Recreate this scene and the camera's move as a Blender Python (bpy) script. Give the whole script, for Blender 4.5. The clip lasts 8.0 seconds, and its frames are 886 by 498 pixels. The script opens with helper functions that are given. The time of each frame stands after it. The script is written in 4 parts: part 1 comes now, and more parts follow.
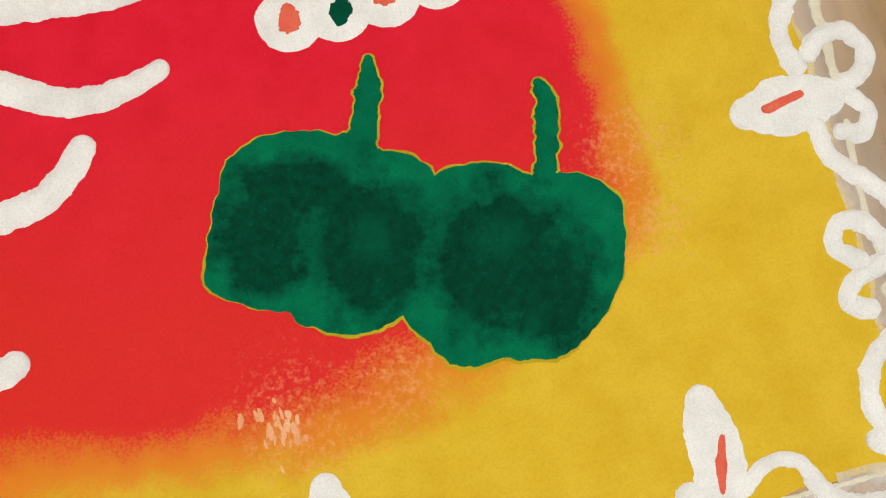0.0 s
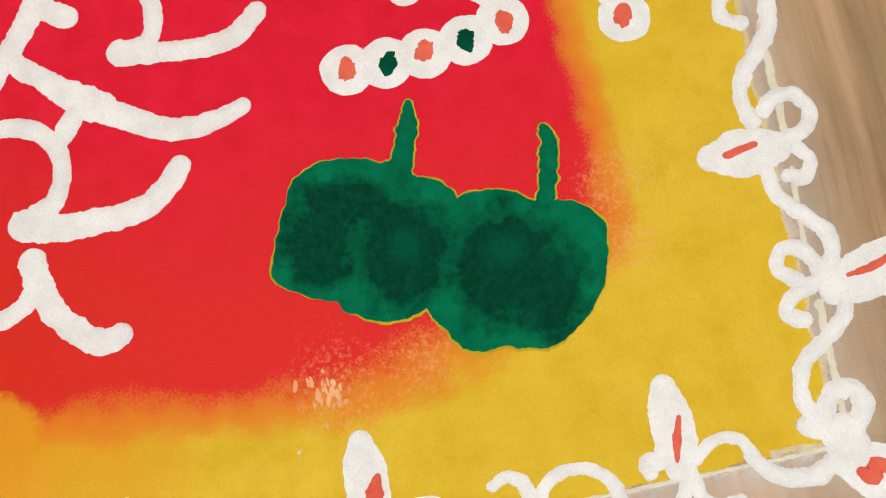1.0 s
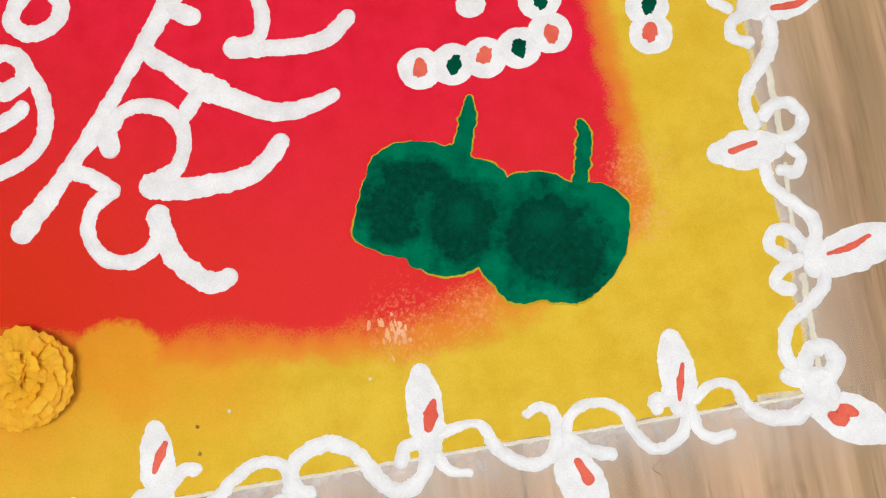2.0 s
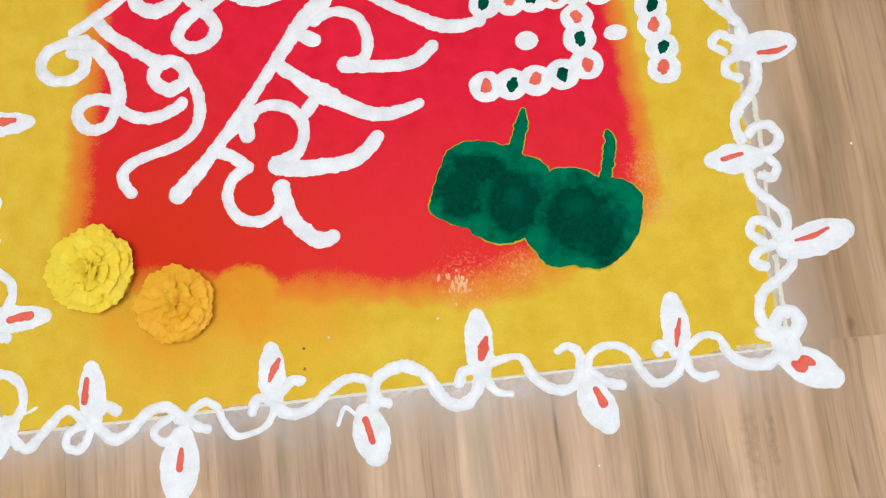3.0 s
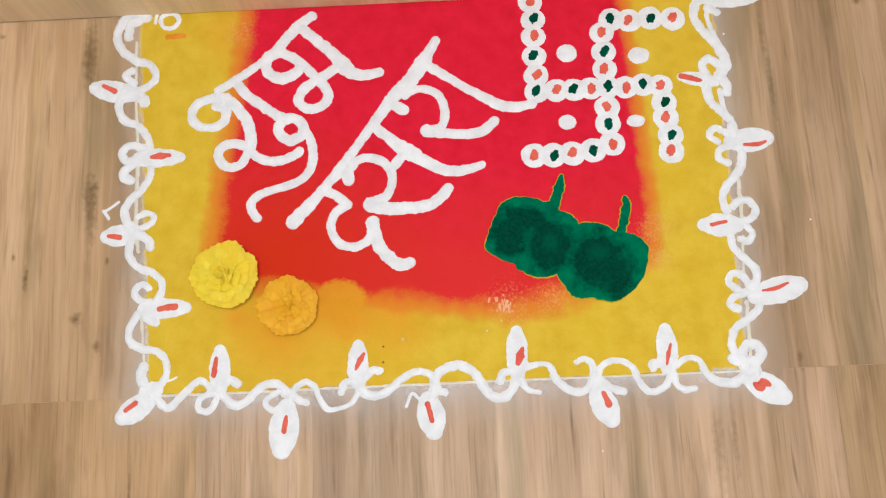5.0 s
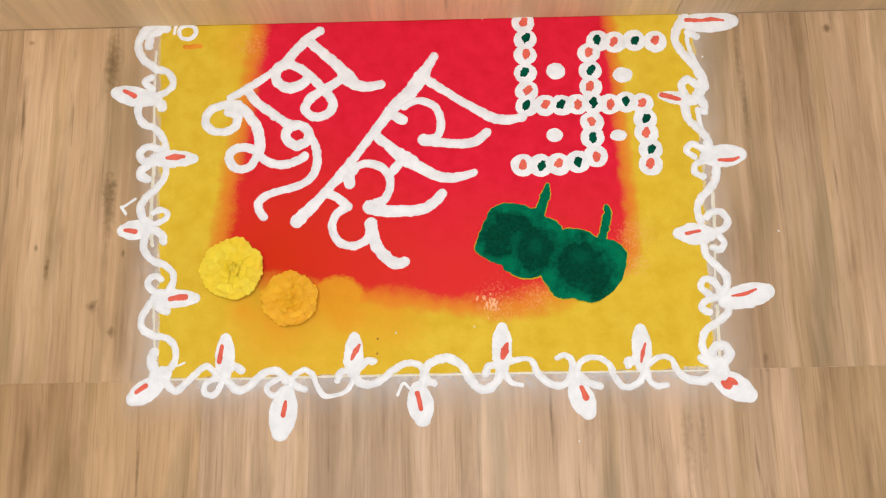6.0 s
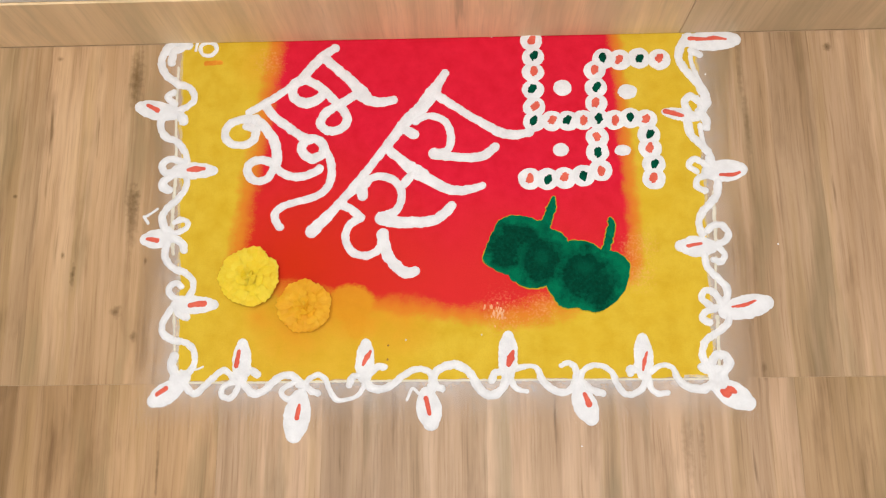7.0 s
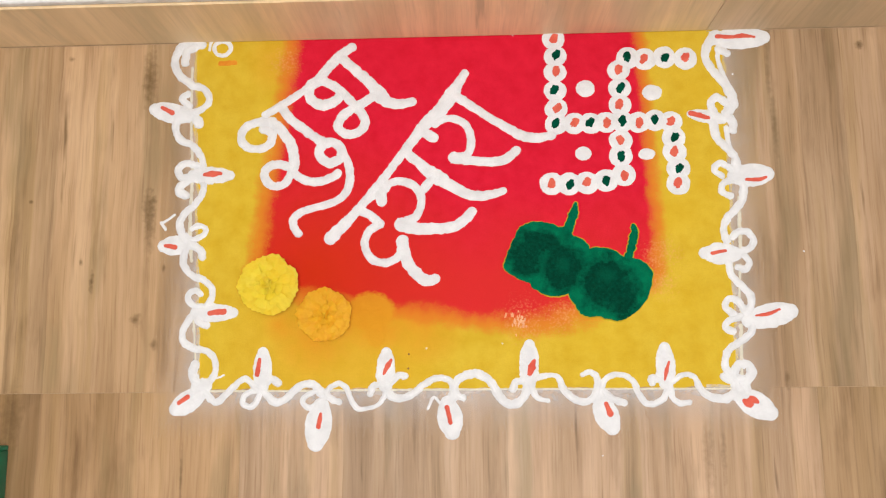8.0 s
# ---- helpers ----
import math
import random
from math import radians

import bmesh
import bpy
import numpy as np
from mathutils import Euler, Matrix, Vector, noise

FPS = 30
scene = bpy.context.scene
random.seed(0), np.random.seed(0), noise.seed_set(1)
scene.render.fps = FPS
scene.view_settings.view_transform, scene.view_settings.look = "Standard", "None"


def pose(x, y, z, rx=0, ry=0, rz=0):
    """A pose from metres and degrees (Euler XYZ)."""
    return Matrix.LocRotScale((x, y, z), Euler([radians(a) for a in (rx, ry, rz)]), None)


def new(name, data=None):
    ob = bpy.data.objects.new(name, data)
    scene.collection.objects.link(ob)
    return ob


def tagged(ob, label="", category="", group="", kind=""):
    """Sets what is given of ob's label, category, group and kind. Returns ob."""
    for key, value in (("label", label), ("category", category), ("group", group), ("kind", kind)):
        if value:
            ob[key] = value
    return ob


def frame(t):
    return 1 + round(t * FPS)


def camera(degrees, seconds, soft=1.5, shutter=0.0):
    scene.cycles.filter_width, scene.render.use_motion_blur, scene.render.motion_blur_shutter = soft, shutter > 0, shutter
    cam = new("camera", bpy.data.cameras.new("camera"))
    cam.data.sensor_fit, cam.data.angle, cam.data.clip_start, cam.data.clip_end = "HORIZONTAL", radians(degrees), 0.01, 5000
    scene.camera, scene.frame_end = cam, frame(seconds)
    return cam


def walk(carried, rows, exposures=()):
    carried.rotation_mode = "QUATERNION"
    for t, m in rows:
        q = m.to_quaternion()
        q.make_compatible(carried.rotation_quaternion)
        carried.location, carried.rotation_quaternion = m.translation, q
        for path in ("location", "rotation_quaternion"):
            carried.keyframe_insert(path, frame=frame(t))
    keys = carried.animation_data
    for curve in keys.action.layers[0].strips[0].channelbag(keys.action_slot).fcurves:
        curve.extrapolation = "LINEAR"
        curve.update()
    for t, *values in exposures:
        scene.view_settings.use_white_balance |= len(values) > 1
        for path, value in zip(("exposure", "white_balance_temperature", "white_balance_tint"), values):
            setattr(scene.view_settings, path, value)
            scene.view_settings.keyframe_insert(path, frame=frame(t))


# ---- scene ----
# ---- camera ----
cam = camera(56.80, 8.0, soft=1.2)
ROWS = [
    (0.0, 0.3550, 0.0930, 0.3057, 5.55, -1.12, -14.62),
    (0.5, 0.3528, 0.0838, 0.3385, 5.95, -0.14, -13.43),
    (1.0, 0.3530, 0.0834, 0.3831, 6.40, 0.20, -12.05),
    (1.5, 0.3455, 0.0713, 0.4188, 6.40, 0.91, -11.26),
    (2.8, 0.2964, 0.0104, 0.5666, 9.07, 0.89, -6.84),
    (3.0, 0.2908, -0.0096, 0.5962, 10.19, 1.61, -6.56),
    (3.5, 0.2687, -0.0175, 0.6509, 10.20, 0.73, -5.09),
    (4.0, 0.2532, -0.0403, 0.6934, 11.63, 1.42, -3.56),
    (4.5, 0.2362, -0.0275, 0.7442, 11.06, 0.6, -2.84),
    (5.8, 0.2549, -0.0401, 0.827, 12.24, 1.15, -1.85),
    (6.0, 0.2517, -0.0531, 0.8381, 12.35, 0.62, -1.16),
    (6.5, 0.257, -0.0624, 0.859, 12.81, 1.68, -0.47),
    (7.0, 0.2588, -0.055, 0.8699, 12.75, 1.57, -0.53),
    (7.5, 0.2507, -0.0293, 0.8765, 10.66, 2.27, -0.24),
    (8.0, 0.2465, 0.0104, 0.873, 9.07, 2.16, -0.52),
]
EXPOSURES = [
    (0.0, -0.2, 6750, 4),
    (1.5, -0.1, 6400, 7),
    (3.0, -0.05, 5800, 5),
    (3.6, -0.21, 5800, 4),
    (4.5, -0.17, 5900, 6),
    (6.0, -0.08, 6350, 9),
    (8.0, -0.08, 6400, 9),
]
walk(cam, [(t, pose(x, y, z, rx, ry, rz)) for t, x, y, z, rx, ry, rz in ROWS], EXPOSURES)

# ---- world and lamp ----
world = bpy.data.worlds.new("world")
world.use_nodes = True
world.node_tree.nodes["Background"].inputs[0].default_value = (0.8, 0.87, 1.0, 1)
world.node_tree.nodes["Background"].inputs[1].default_value = 0.15
scene.world = world
LAMP_POWER = 59.0
tube = bpy.data.lights.new("ceiling_lamp", "AREA")
tube.shape, tube.size, tube.size_y, tube.energy, tube.color = "RECTANGLE", 1.2, 0.9, LAMP_POWER, (1.0, 0.985, 0.96)
lamp = new("ceiling_lamp_light", tube)
lamp.matrix_world = pose(0.3, -0.15, 2.62)


# ---- materials ----
def material(name, rough=0.8, spec=0.3):
    m = bpy.data.materials.new(name)
    m.use_nodes = True
    b = m.node_tree.nodes["Principled BSDF"]
    b.inputs["Roughness"].default_value = rough
    b.inputs["Specular IOR Level"].default_value = spec
    return m, m.node_tree.nodes, m.node_tree.links, b


def math_node(nodes, links, op, a, b=None, c=None, clamp=False):
    n = nodes.new("ShaderNodeMath")
    n.operation, n.use_clamp = op, clamp
    for i, v in enumerate((a, b, c)):
        if v is None:
            continue
        if isinstance(v, (int, float)):
            n.inputs[i].default_value = v
        else:
            links.new(v, n.inputs[i])
    return n.outputs[0]


def noise_node(nodes, links, scale, detail=3.0, vector=None, rough=0.55):
    n = nodes.new("ShaderNodeTexNoise")
    n.inputs["Scale"].default_value, n.inputs["Detail"].default_value = scale, detail
    n.inputs["Roughness"].default_value = rough
    if vector is not None:
        links.new(vector, n.inputs["Vector"])
    return n.outputs["Fac"]


def ramp_node(nodes, links, fac, stops):
    n = nodes.new("ShaderNodeValToRGB")
    e = n.color_ramp.elements
    while len(e) < len(stops):
        e.new(0.5)
    for el, (p, c) in zip(e, stops):
        el.position, el.color = p, (*c, 1)
    links.new(fac, n.inputs[0])
    return n.outputs[0]


def mix_node(nodes, links, fac, a, b, blend="MIX"):
    n = nodes.new("ShaderNodeMix")
    n.data_type, n.blend_type = "RGBA", blend
    for sock, v in ((n.inputs[0], fac), (n.inputs[6], a), (n.inputs[7], b)):
        if isinstance(v, (int, float)):
            sock.default_value = v
        elif isinstance(v, tuple):
            sock.default_value = (*v, 1)
        else:
            links.new(v, sock)
    return n.outputs[2]


def bump_node(nodes, links, bsdf, height, strength, distance):
    n = nodes.new("ShaderNodeBump")
    n.inputs["Strength"].default_value, n.inputs["Distance"].default_value = strength, distance
    links.new(height, n.inputs["Height"])
    links.new(n.outputs[0], bsdf.inputs["Normal"])


def world_place(nodes):
    return nodes.new("ShaderNodeNewGeometry").outputs["Position"]


def near_patch(ns, ls, p, x, y, rx, ry, turn=0.0):
    """Distance from a patch's middle in units of its half widths."""
    mp = ns.new("ShaderNodeMapping")
    mp.vector_type = "TEXTURE"
    mp.inputs["Location"].default_value = (x, y, 0)
    mp.inputs["Rotation"].default_value = (0, 0, radians(turn))
    mp.inputs["Scale"].default_value = (rx, ry, 1000)
    ls.new(p, mp.inputs["Vector"])
    ln = ns.new("ShaderNodeVectorMath")
    ln.operation = "LENGTH"
    ls.new(mp.outputs[0], ln.inputs[0])
    return ln.outputs["Value"]


def powder(name, dark, light, grain=0.5):
    """Loose coloured rangoli powder: fine grain over soft drifts of thicker and thinner pigment."""
    m, ns, ls, b = material(name, 0.95, 0.08)
    p = world_place(ns)
    fine, broad = noise_node(ns, ls, 1400, 2, p), noise_node(ns, ls, 70, 4, p)
    col = ramp_node(ns, ls, broad, [(0.3, dark), (0.65, light)])
    speck = ramp_node(ns, ls, fine, [(0.3, (0.72, 0.72, 0.72)), (0.6, (1, 1, 1))])
    ls.new(mix_node(ns, ls, 0.5, col, speck, "MULTIPLY"), b.inputs["Base Color"])
    both = math_node(ns, ls, "ADD", math_node(ns, ls, "MULTIPLY", fine, 0.5), noise_node(ns, ls, 420, 4, p))
    bump_node(ns, ls, b, both, grain, 0.0012)
    return m


WHITE = powder("white_powder", (0.67, 0.66, 0.67), (0.78, 0.77, 0.78), 0.5)
BROWN = powder("brown_bits", (0.2, 0.1, 0.03), (0.3, 0.16, 0.05))
CREAM = powder("cream_powder", (0.58, 0.53, 0.42), (0.68, 0.63, 0.52), 0.35)
CORAL = powder("coral_powder", (0.62, 0.09, 0.06), (0.7, 0.14, 0.09))
ORANGE = powder("orange_powder", (0.62, 0.2, 0.02), (0.74, 0.3, 0.03))
OLIVE = powder("olive_powder", (0.36, 0.25, 0.012), (0.46, 0.36, 0.02))
DRIFT = powder("orange_drift_powder", (0.60, 0.22, 0.012), (0.68, 0.32, 0.02), 0.8)
PALE = powder("pale_powder", (0.7, 0.3, 0.14), (0.76, 0.42, 0.24))


def bed_colour(ns, ls, p):
    """Yellow powder, blown over with orange near the flowers."""
    fine, broad, wide = noise_node(ns, ls, 1300, 2, p), noise_node(ns, ls, 45, 5, p), noise_node(ns, ls, 9, 3, p)
    col = ramp_node(ns, ls, broad, [(0.3, (0.56, 0.358, 0.022)), (0.7, (0.635, 0.437, 0.04))])
    col = mix_node(ns, ls, ramp_node(ns, ls, wide, [(0.45, (0, 0, 0)), (0.7, (0.5, 0.5, 0.5))]), col, (0.61, 0.39, 0.02))
    for x, y, r, amount in [(0.0761, 0.0614, 0.0484, 1.3), (0.1456, 0.085, 0.0484, 2.0), (0.1304, 0.0852, 0.0312, 1.6), (0.1974, 0.0659, 0.0429, 1.0), (0.0391, 0.0711, 0.0218, 1.0), (0.0371, 0.3669, 0.0468, 0.8), (0.09, 0.05, 0.12, 0.6), (0.17, 0.075, 0.08, 0.5)]:
        d = ns.new("ShaderNodeVectorMath")
        d.operation = "DISTANCE"
        ls.new(p, d.inputs[0])
        d.inputs[1].default_value = (x, y, 0)
        near = math_node(ns, ls, "SUBTRACT", 1.0, math_node(ns, ls, "DIVIDE", d.outputs["Value"], r), clamp=True)
        near = math_node(ns, ls, "MULTIPLY", near, math_node(ns, ls, "MULTIPLY", broad, amount), clamp=True)
        col = mix_node(ns, ls, near, col, (0.64, 0.24, 0.014))
    return col, fine, broad, wide


def bed_material():
    m, ns, ls, b = material("yellow_powder", 0.95, 0.08)
    p = world_place(ns)
    col, fine, broad, wide = bed_colour(ns, ls, p)
    speck = ramp_node(ns, ls, fine, [(0.3, (0.8, 0.76, 0.74)), (0.6, (1, 1, 1))])
    col = mix_node(ns, ls, 0.4, col, speck, "MULTIPLY")
    ls.new(col, b.inputs["Base Color"])
    bump_node(ns, ls, b, math_node(ns, ls, "ADD", fine, math_node(ns, ls, "MULTIPLY", wide, 2.0)), 0.3, 0.001)
    return m, col


DRIFTS = [(0.1370, 0.0840, 0.0255, 0.0200, 0.85), (0.1430, 0.0590, 0.0105, 0.0140, 0.5)]


def red_material():
    """Red powder field that thins out, grain by grain, through orange into the yellow round it."""
    m, ns, ls, b = material("red_powder", 0.95, 0.08)
    p = world_place(ns)
    sep = ns.new("ShaderNodeSeparateXYZ")
    ls.new(p, sep.inputs[0])
    x, y = sep.outputs[0], sep.outputs[1]
    yellow = bed_colour(ns, ls, p)[0]
    fine, broad, wide = noise_node(ns, ls, 900, 3, p), noise_node(ns, ls, 60, 5, p), noise_node(ns, ls, 14, 4, p)

    def edge(along, slope, start):
        return math_node(ns, ls, "ADD", math_node(ns, ls, "MULTIPLY", along, slope), start)

    left = math_node(ns, ls, "SUBTRACT", x, edge(y, 0.1485, -0.0074))
    right = math_node(ns, ls, "SUBTRACT", edge(y, -0.037, 0.4490), x)
    low = math_node(ns, ls, "SUBTRACT", y, edge(x, -0.1410, 0.1101))
    low = math_node(ns, ls, "MULTIPLY", low, 1.05)
    right = math_node(ns, ls, "MULTIPLY", right, 1.35)
    d = math_node(ns, ls, "SMOOTH_MIN", math_node(ns, ls, "SMOOTH_MIN", left, right, 0.03), low, 0.05)
    slant = math_node(ns, ls, "ADD", math_node(ns, ls, "ADD", math_node(ns, ls, "MULTIPLY", x, -0.4167), math_node(ns, ls, "MULTIPLY", y, 0.9091)), 0.0740)
    d = math_node(ns, ls, "SMOOTH_MIN", d, math_node(ns, ls, "MULTIPLY", slant, 0.75), 0.03)
    d = math_node(ns, ls, "ADD", d, math_node(ns, ls, "MULTIPLY", math_node(ns, ls, "SUBTRACT", wide, 0.5), 0.018))
    d = math_node(ns, ls, "ADD", d, math_node(ns, ls, "MULTIPLY", math_node(ns, ls, "SUBTRACT", broad, 0.5), 0.016))
    d = math_node(ns, ls, "ADD", d, math_node(ns, ls, "MULTIPLY", math_node(ns, ls, "SUBTRACT", fine, 0.5), 0.02))
    fac = math_node(ns, ls, "DIVIDE", math_node(ns, ls, "ADD", d, 0.016), 0.034, clamp=True)
    red = ramp_node(ns, ls, broad, [(0.3, (0.55, 0.009, 0.026)), (0.7, (0.63, 0.014, 0.038))])
    foot = math_node(ns, ls, "DIVIDE", math_node(ns, ls, "SUBTRACT", 0.24, math_node(ns, ls, "ADD", y, math_node(ns, ls, "MULTIPLY", wide, 0.05))), 0.1, clamp=True)
    red = mix_node(ns, ls, foot, red, (0.59, 0.024, 0.024))
    # a drift of more orange red by the flowers and along the foot
    far = ns.new("ShaderNodeVectorMath")
    far.operation = "DISTANCE"
    ls.new(p, far.inputs[0])
    far.inputs[1].default_value = (0.074, 0.126, 0)
    drift = math_node(ns, ls, "SUBTRACT", 1.0, math_node(ns, ls, "DIVIDE", far.outputs["Value"], 0.17), clamp=True)
    red = mix_node(ns, ls, drift, red, (0.52, 0.026, 0.006))
    col = mix_node(ns, ls, ramp_node(ns, ls, fac, [(0.0, (0, 0, 0)), (0.75, (1, 1, 1))]), yellow, red)
    orange = ramp_node(ns, ls, fac, [(0.0, (0, 0, 0)), (0.35, (0.6, 0.6, 0.6)), (0.8, (0, 0, 0))])
    col = mix_node(ns, ls, orange, col, (0.64, 0.18, 0.016))
    # scraped, paler grains beside the leaf and at the foot
    grains = noise_node(ns, ls, 380, 5, p, 0.7)
    for sx, sy, sr in [(0.4496, 0.1395, 0.035), (0.4465, 0.1084, 0.03), (0.3001, 0.07, 0.04), (0.3425, 0.0762, 0.03), (0.039, 0.3669, 0.03)]:
        gap = ns.new("ShaderNodeVectorMath")
        gap.operation = "DISTANCE"
        ls.new(p, gap.inputs[0])
        gap.inputs[1].default_value = (sx, sy, 0)
        near = math_node(ns, ls, "SUBTRACT", 1.0, math_node(ns, ls, "DIVIDE", gap.outputs["Value"], sr), clamp=True)
        bare = math_node(ns, ls, "MULTIPLY", math_node(ns, ls, "SUBTRACT", math_node(ns, ls, "ADD", grains, math_node(ns, ls, "MULTIPLY", near, 0.17)), 0.6), 2.6, clamp=True)
        bare = math_node(ns, ls, "MULTIPLY", bare, math_node(ns, ls, "MULTIPLY", near, 1.6, clamp=True))
        col = mix_node(ns, ls, bare, col, (0.74, 0.35, 0.15))
    # orange powder shaken out in soft rounds beside the flowers
    for px, py, rx, ry, amount in DRIFTS:
        d = math_node(ns, ls, "ADD", near_patch(ns, ls, p, px, py, rx, ry), math_node(ns, ls, "MULTIPLY", math_node(ns, ls, "SUBTRACT", noise_node(ns, ls, 240, 5, p, 0.7), 0.5), 0.5))
        near = math_node(ns, ls, "MULTIPLY", math_node(ns, ls, "SUBTRACT", 1.1, d), 4.5, clamp=True)
        col = mix_node(ns, ls, math_node(ns, ls, "MULTIPLY", near, amount), col, mix_node(ns, ls, broad, (0.58, 0.23, 0.012), (0.66, 0.31, 0.02)))
    speck = ramp_node(ns, ls, fine, [(0.3, (0.8, 0.76, 0.74)), (0.6, (1, 1, 1))])
    ls.new(mix_node(ns, ls, 0.4, col, speck, "MULTIPLY"), b.inputs["Base Color"])
    bump_node(ns, ls, b, math_node(ns, ls, "ADD", fine, math_node(ns, ls, "MULTIPLY", wide, 2.0)), 0.3, 0.001)
    return m


KNOTS = [(-0.1691, 0.1191, 0.003, 0.0144, 0.8), (-0.1182, 0.0779, 0.0066, 0.0078, 0.75), (-0.0971, 0.0504, 0.0048, 0.006, 0.75), (-0.2067, 0.3761, 0.0042, 0.003, 0.6), (-0.1823, 0.1411, 0.0024, 0.0042, 0.7), (-0.0898, 0.1329, 0.0024, 0.0048, 0.7), (-0.1071, 0.1808, 0.0066, 0.036, 0.6), (-0.1152, 0.3503, 0.0084, 0.036, 0.7), (-0.2428, 0.2099, 0.003, 0.0024, 0.7), (-0.1094, 0.2031, 0.0084, 0.0204, 0.7), (0.5741, 0.341, 0.003, 0.036, 0.45), (0.5775, 0.2798, 0.0036, 0.042, 0.5), (0.6753, 0.3713, 0.0048, 0.006, 0.9), (0.5707, 0.0089, 0.003, 0.0108, 0.6), (0.4863, -0.0648, 0.006, 0.042, 0.4), (0.5013, -0.0536, 0.003, 0.048, 0.45), (-0.0617, -0.0904, 0.0018, 0.036, 0.6), (-0.2474, -0.0253, 0.012, 0.036, 0.5)]


def wood_material(name, along, tone=1.0, tint=(1, 1, 1)):
    """Matt printed wood-grain porcelain: long streaks, pale and grey-brown bands, dark pores and a few knots."""
    m, ns, ls, b = material(name, 0.42, 0.22)
    p = world_place(ns)
    rand = ns.new("ShaderNodeObjectInfo").outputs["Random"]
    shift = ns.new("ShaderNodeCombineXYZ")
    ls.new(math_node(ns, ls, "MULTIPLY", rand, 37.0), shift.inputs[0])
    ls.new(math_node(ns, ls, "MULTIPLY", rand, 11.0), shift.inputs[1])
    add = ns.new("ShaderNodeVectorMath")
    ls.new(p, add.inputs[0])
    ls.new(shift.outputs[0], add.inputs[1])

    # the grain wavers gently from side to side
    waver = ns.new("ShaderNodeCombineXYZ")
    soft = noise_node(ns, ls, 6, 3, add.outputs[0])
    ls.new(math_node(ns, ls, "MULTIPLY", math_node(ns, ls, "SUBTRACT", soft, 0.5), 0.009), waver.inputs[0])
    bent = ns.new("ShaderNodeVectorMath")
    ls.new(add.outputs[0], bent.inputs[0])
    ls.new(waver.outputs[0], bent.inputs[1])

    def stretched(sx, sy, sz, scale, detail, rough=0.55):
        mp = ns.new("ShaderNodeMapping")
        mp.inputs["Scale"].default_value = (sx, sy, sz)
        ls.new(bent.outputs[0], mp.inputs["Vector"])
        return noise_node(ns, ls, scale, detail, mp.outputs[0], rough)

    def grain(freq, share, detail, rough=0.55):
        return stretched(1, share if along == "y" else 1, share if along == "z" else 1, freq, detail, rough)

    def shade(col, fac, amount, stops):
        return mix_node(ns, ls, amount, col, ramp_node(ns, ls, fac, [(at, (v, v ** 1.12, v ** 1.3)) for at, v in stops]), "MULTIPLY")

    bands, drift, streaks = grain(30, 0.06, 3), grain(8, 0.15, 2), grain(75, 0.04, 4, 0.6)
    lines, pores, cracks = grain(210, 0.035, 4, 0.6), grain(520, 0.025, 3), grain(48, 0.075, 4, 0.6)
    col = ramp_node(ns, ls, bands, [(at, tuple(tone * c for c in rgb)) for at, rgb in ((0.32, (0.35, 0.23, 0.132)), (0.43, (0.42, 0.28, 0.172)), (0.54, (0.48, 0.33, 0.218)), (0.64, (0.42, 0.285, 0.165)), (0.72, (0.36, 0.242, 0.138)))])
    col = shade(col, drift, 0.9, [(0.35, 0.74), (0.5, 1.0), (0.65, 1.1)])
    col = shade(col, grain(34, 0.22, 4, 0.6), 0.7, [(0.32, 0.72), (0.45, 1.0), (0.62, 1.06)])
    col = shade(col, streaks, 0.75, [(0.3, 0.6), (0.4, 0.88), (0.5, 1.0), (0.66, 1.1)])
    col = shade(col, lines, 0.55, [(0.3, 0.66), (0.43, 0.95), (0.55, 1.0), (0.7, 1.1)])
    col = shade(col, pores, 0.6, [(0.3, 0.72), (0.45, 1.0), (0.7, 1.08)])
    ash = grain(17, 0.14, 4, 0.65)
    col = mix_node(ns, ls, ramp_node(ns, ls, ash, [(0.53, (0, 0, 0)), (0.64, (0.5, 0.5, 0.5))]), col, (0.25, 0.195, 0.11))
    col = mix_node(ns, ls, ramp_node(ns, ls, cracks, [(0.27, (0.8, 0.8, 0.8)), (0.35, (0, 0, 0))]), col, (0.14, 0.085, 0.04))
    # narrow strips of the print, each a little lighter or darker than the next
    split = ns.new("ShaderNodeSeparateXYZ")
    ls.new(bent.outputs[0], split.inputs[0])
    strip = ns.new("ShaderNodeTexVoronoi")
    strip.voronoi_dimensions = "1D"
    strip.inputs["Scale"].default_value = 24
    ls.new(split.outputs[0], strip.inputs["W"])
    grey = ns.new("ShaderNodeSeparateColor")
    ls.new(strip.outputs["Color"], grey.inputs[0])
    col = mix_node(ns, ls, 0.55, col, ramp_node(ns, ls, grey.outputs[0], [(0.0, (0.66, 0.64, 0.58)), (0.45, (0.97, 0.95, 0.93)), (1.0, (1.14, 1.13, 1.14))]), "MULTIPLY")
    if along == "z":
        col = mix_node(ns, ls, 0.55, col, (0.84, 0.65, 0.44))
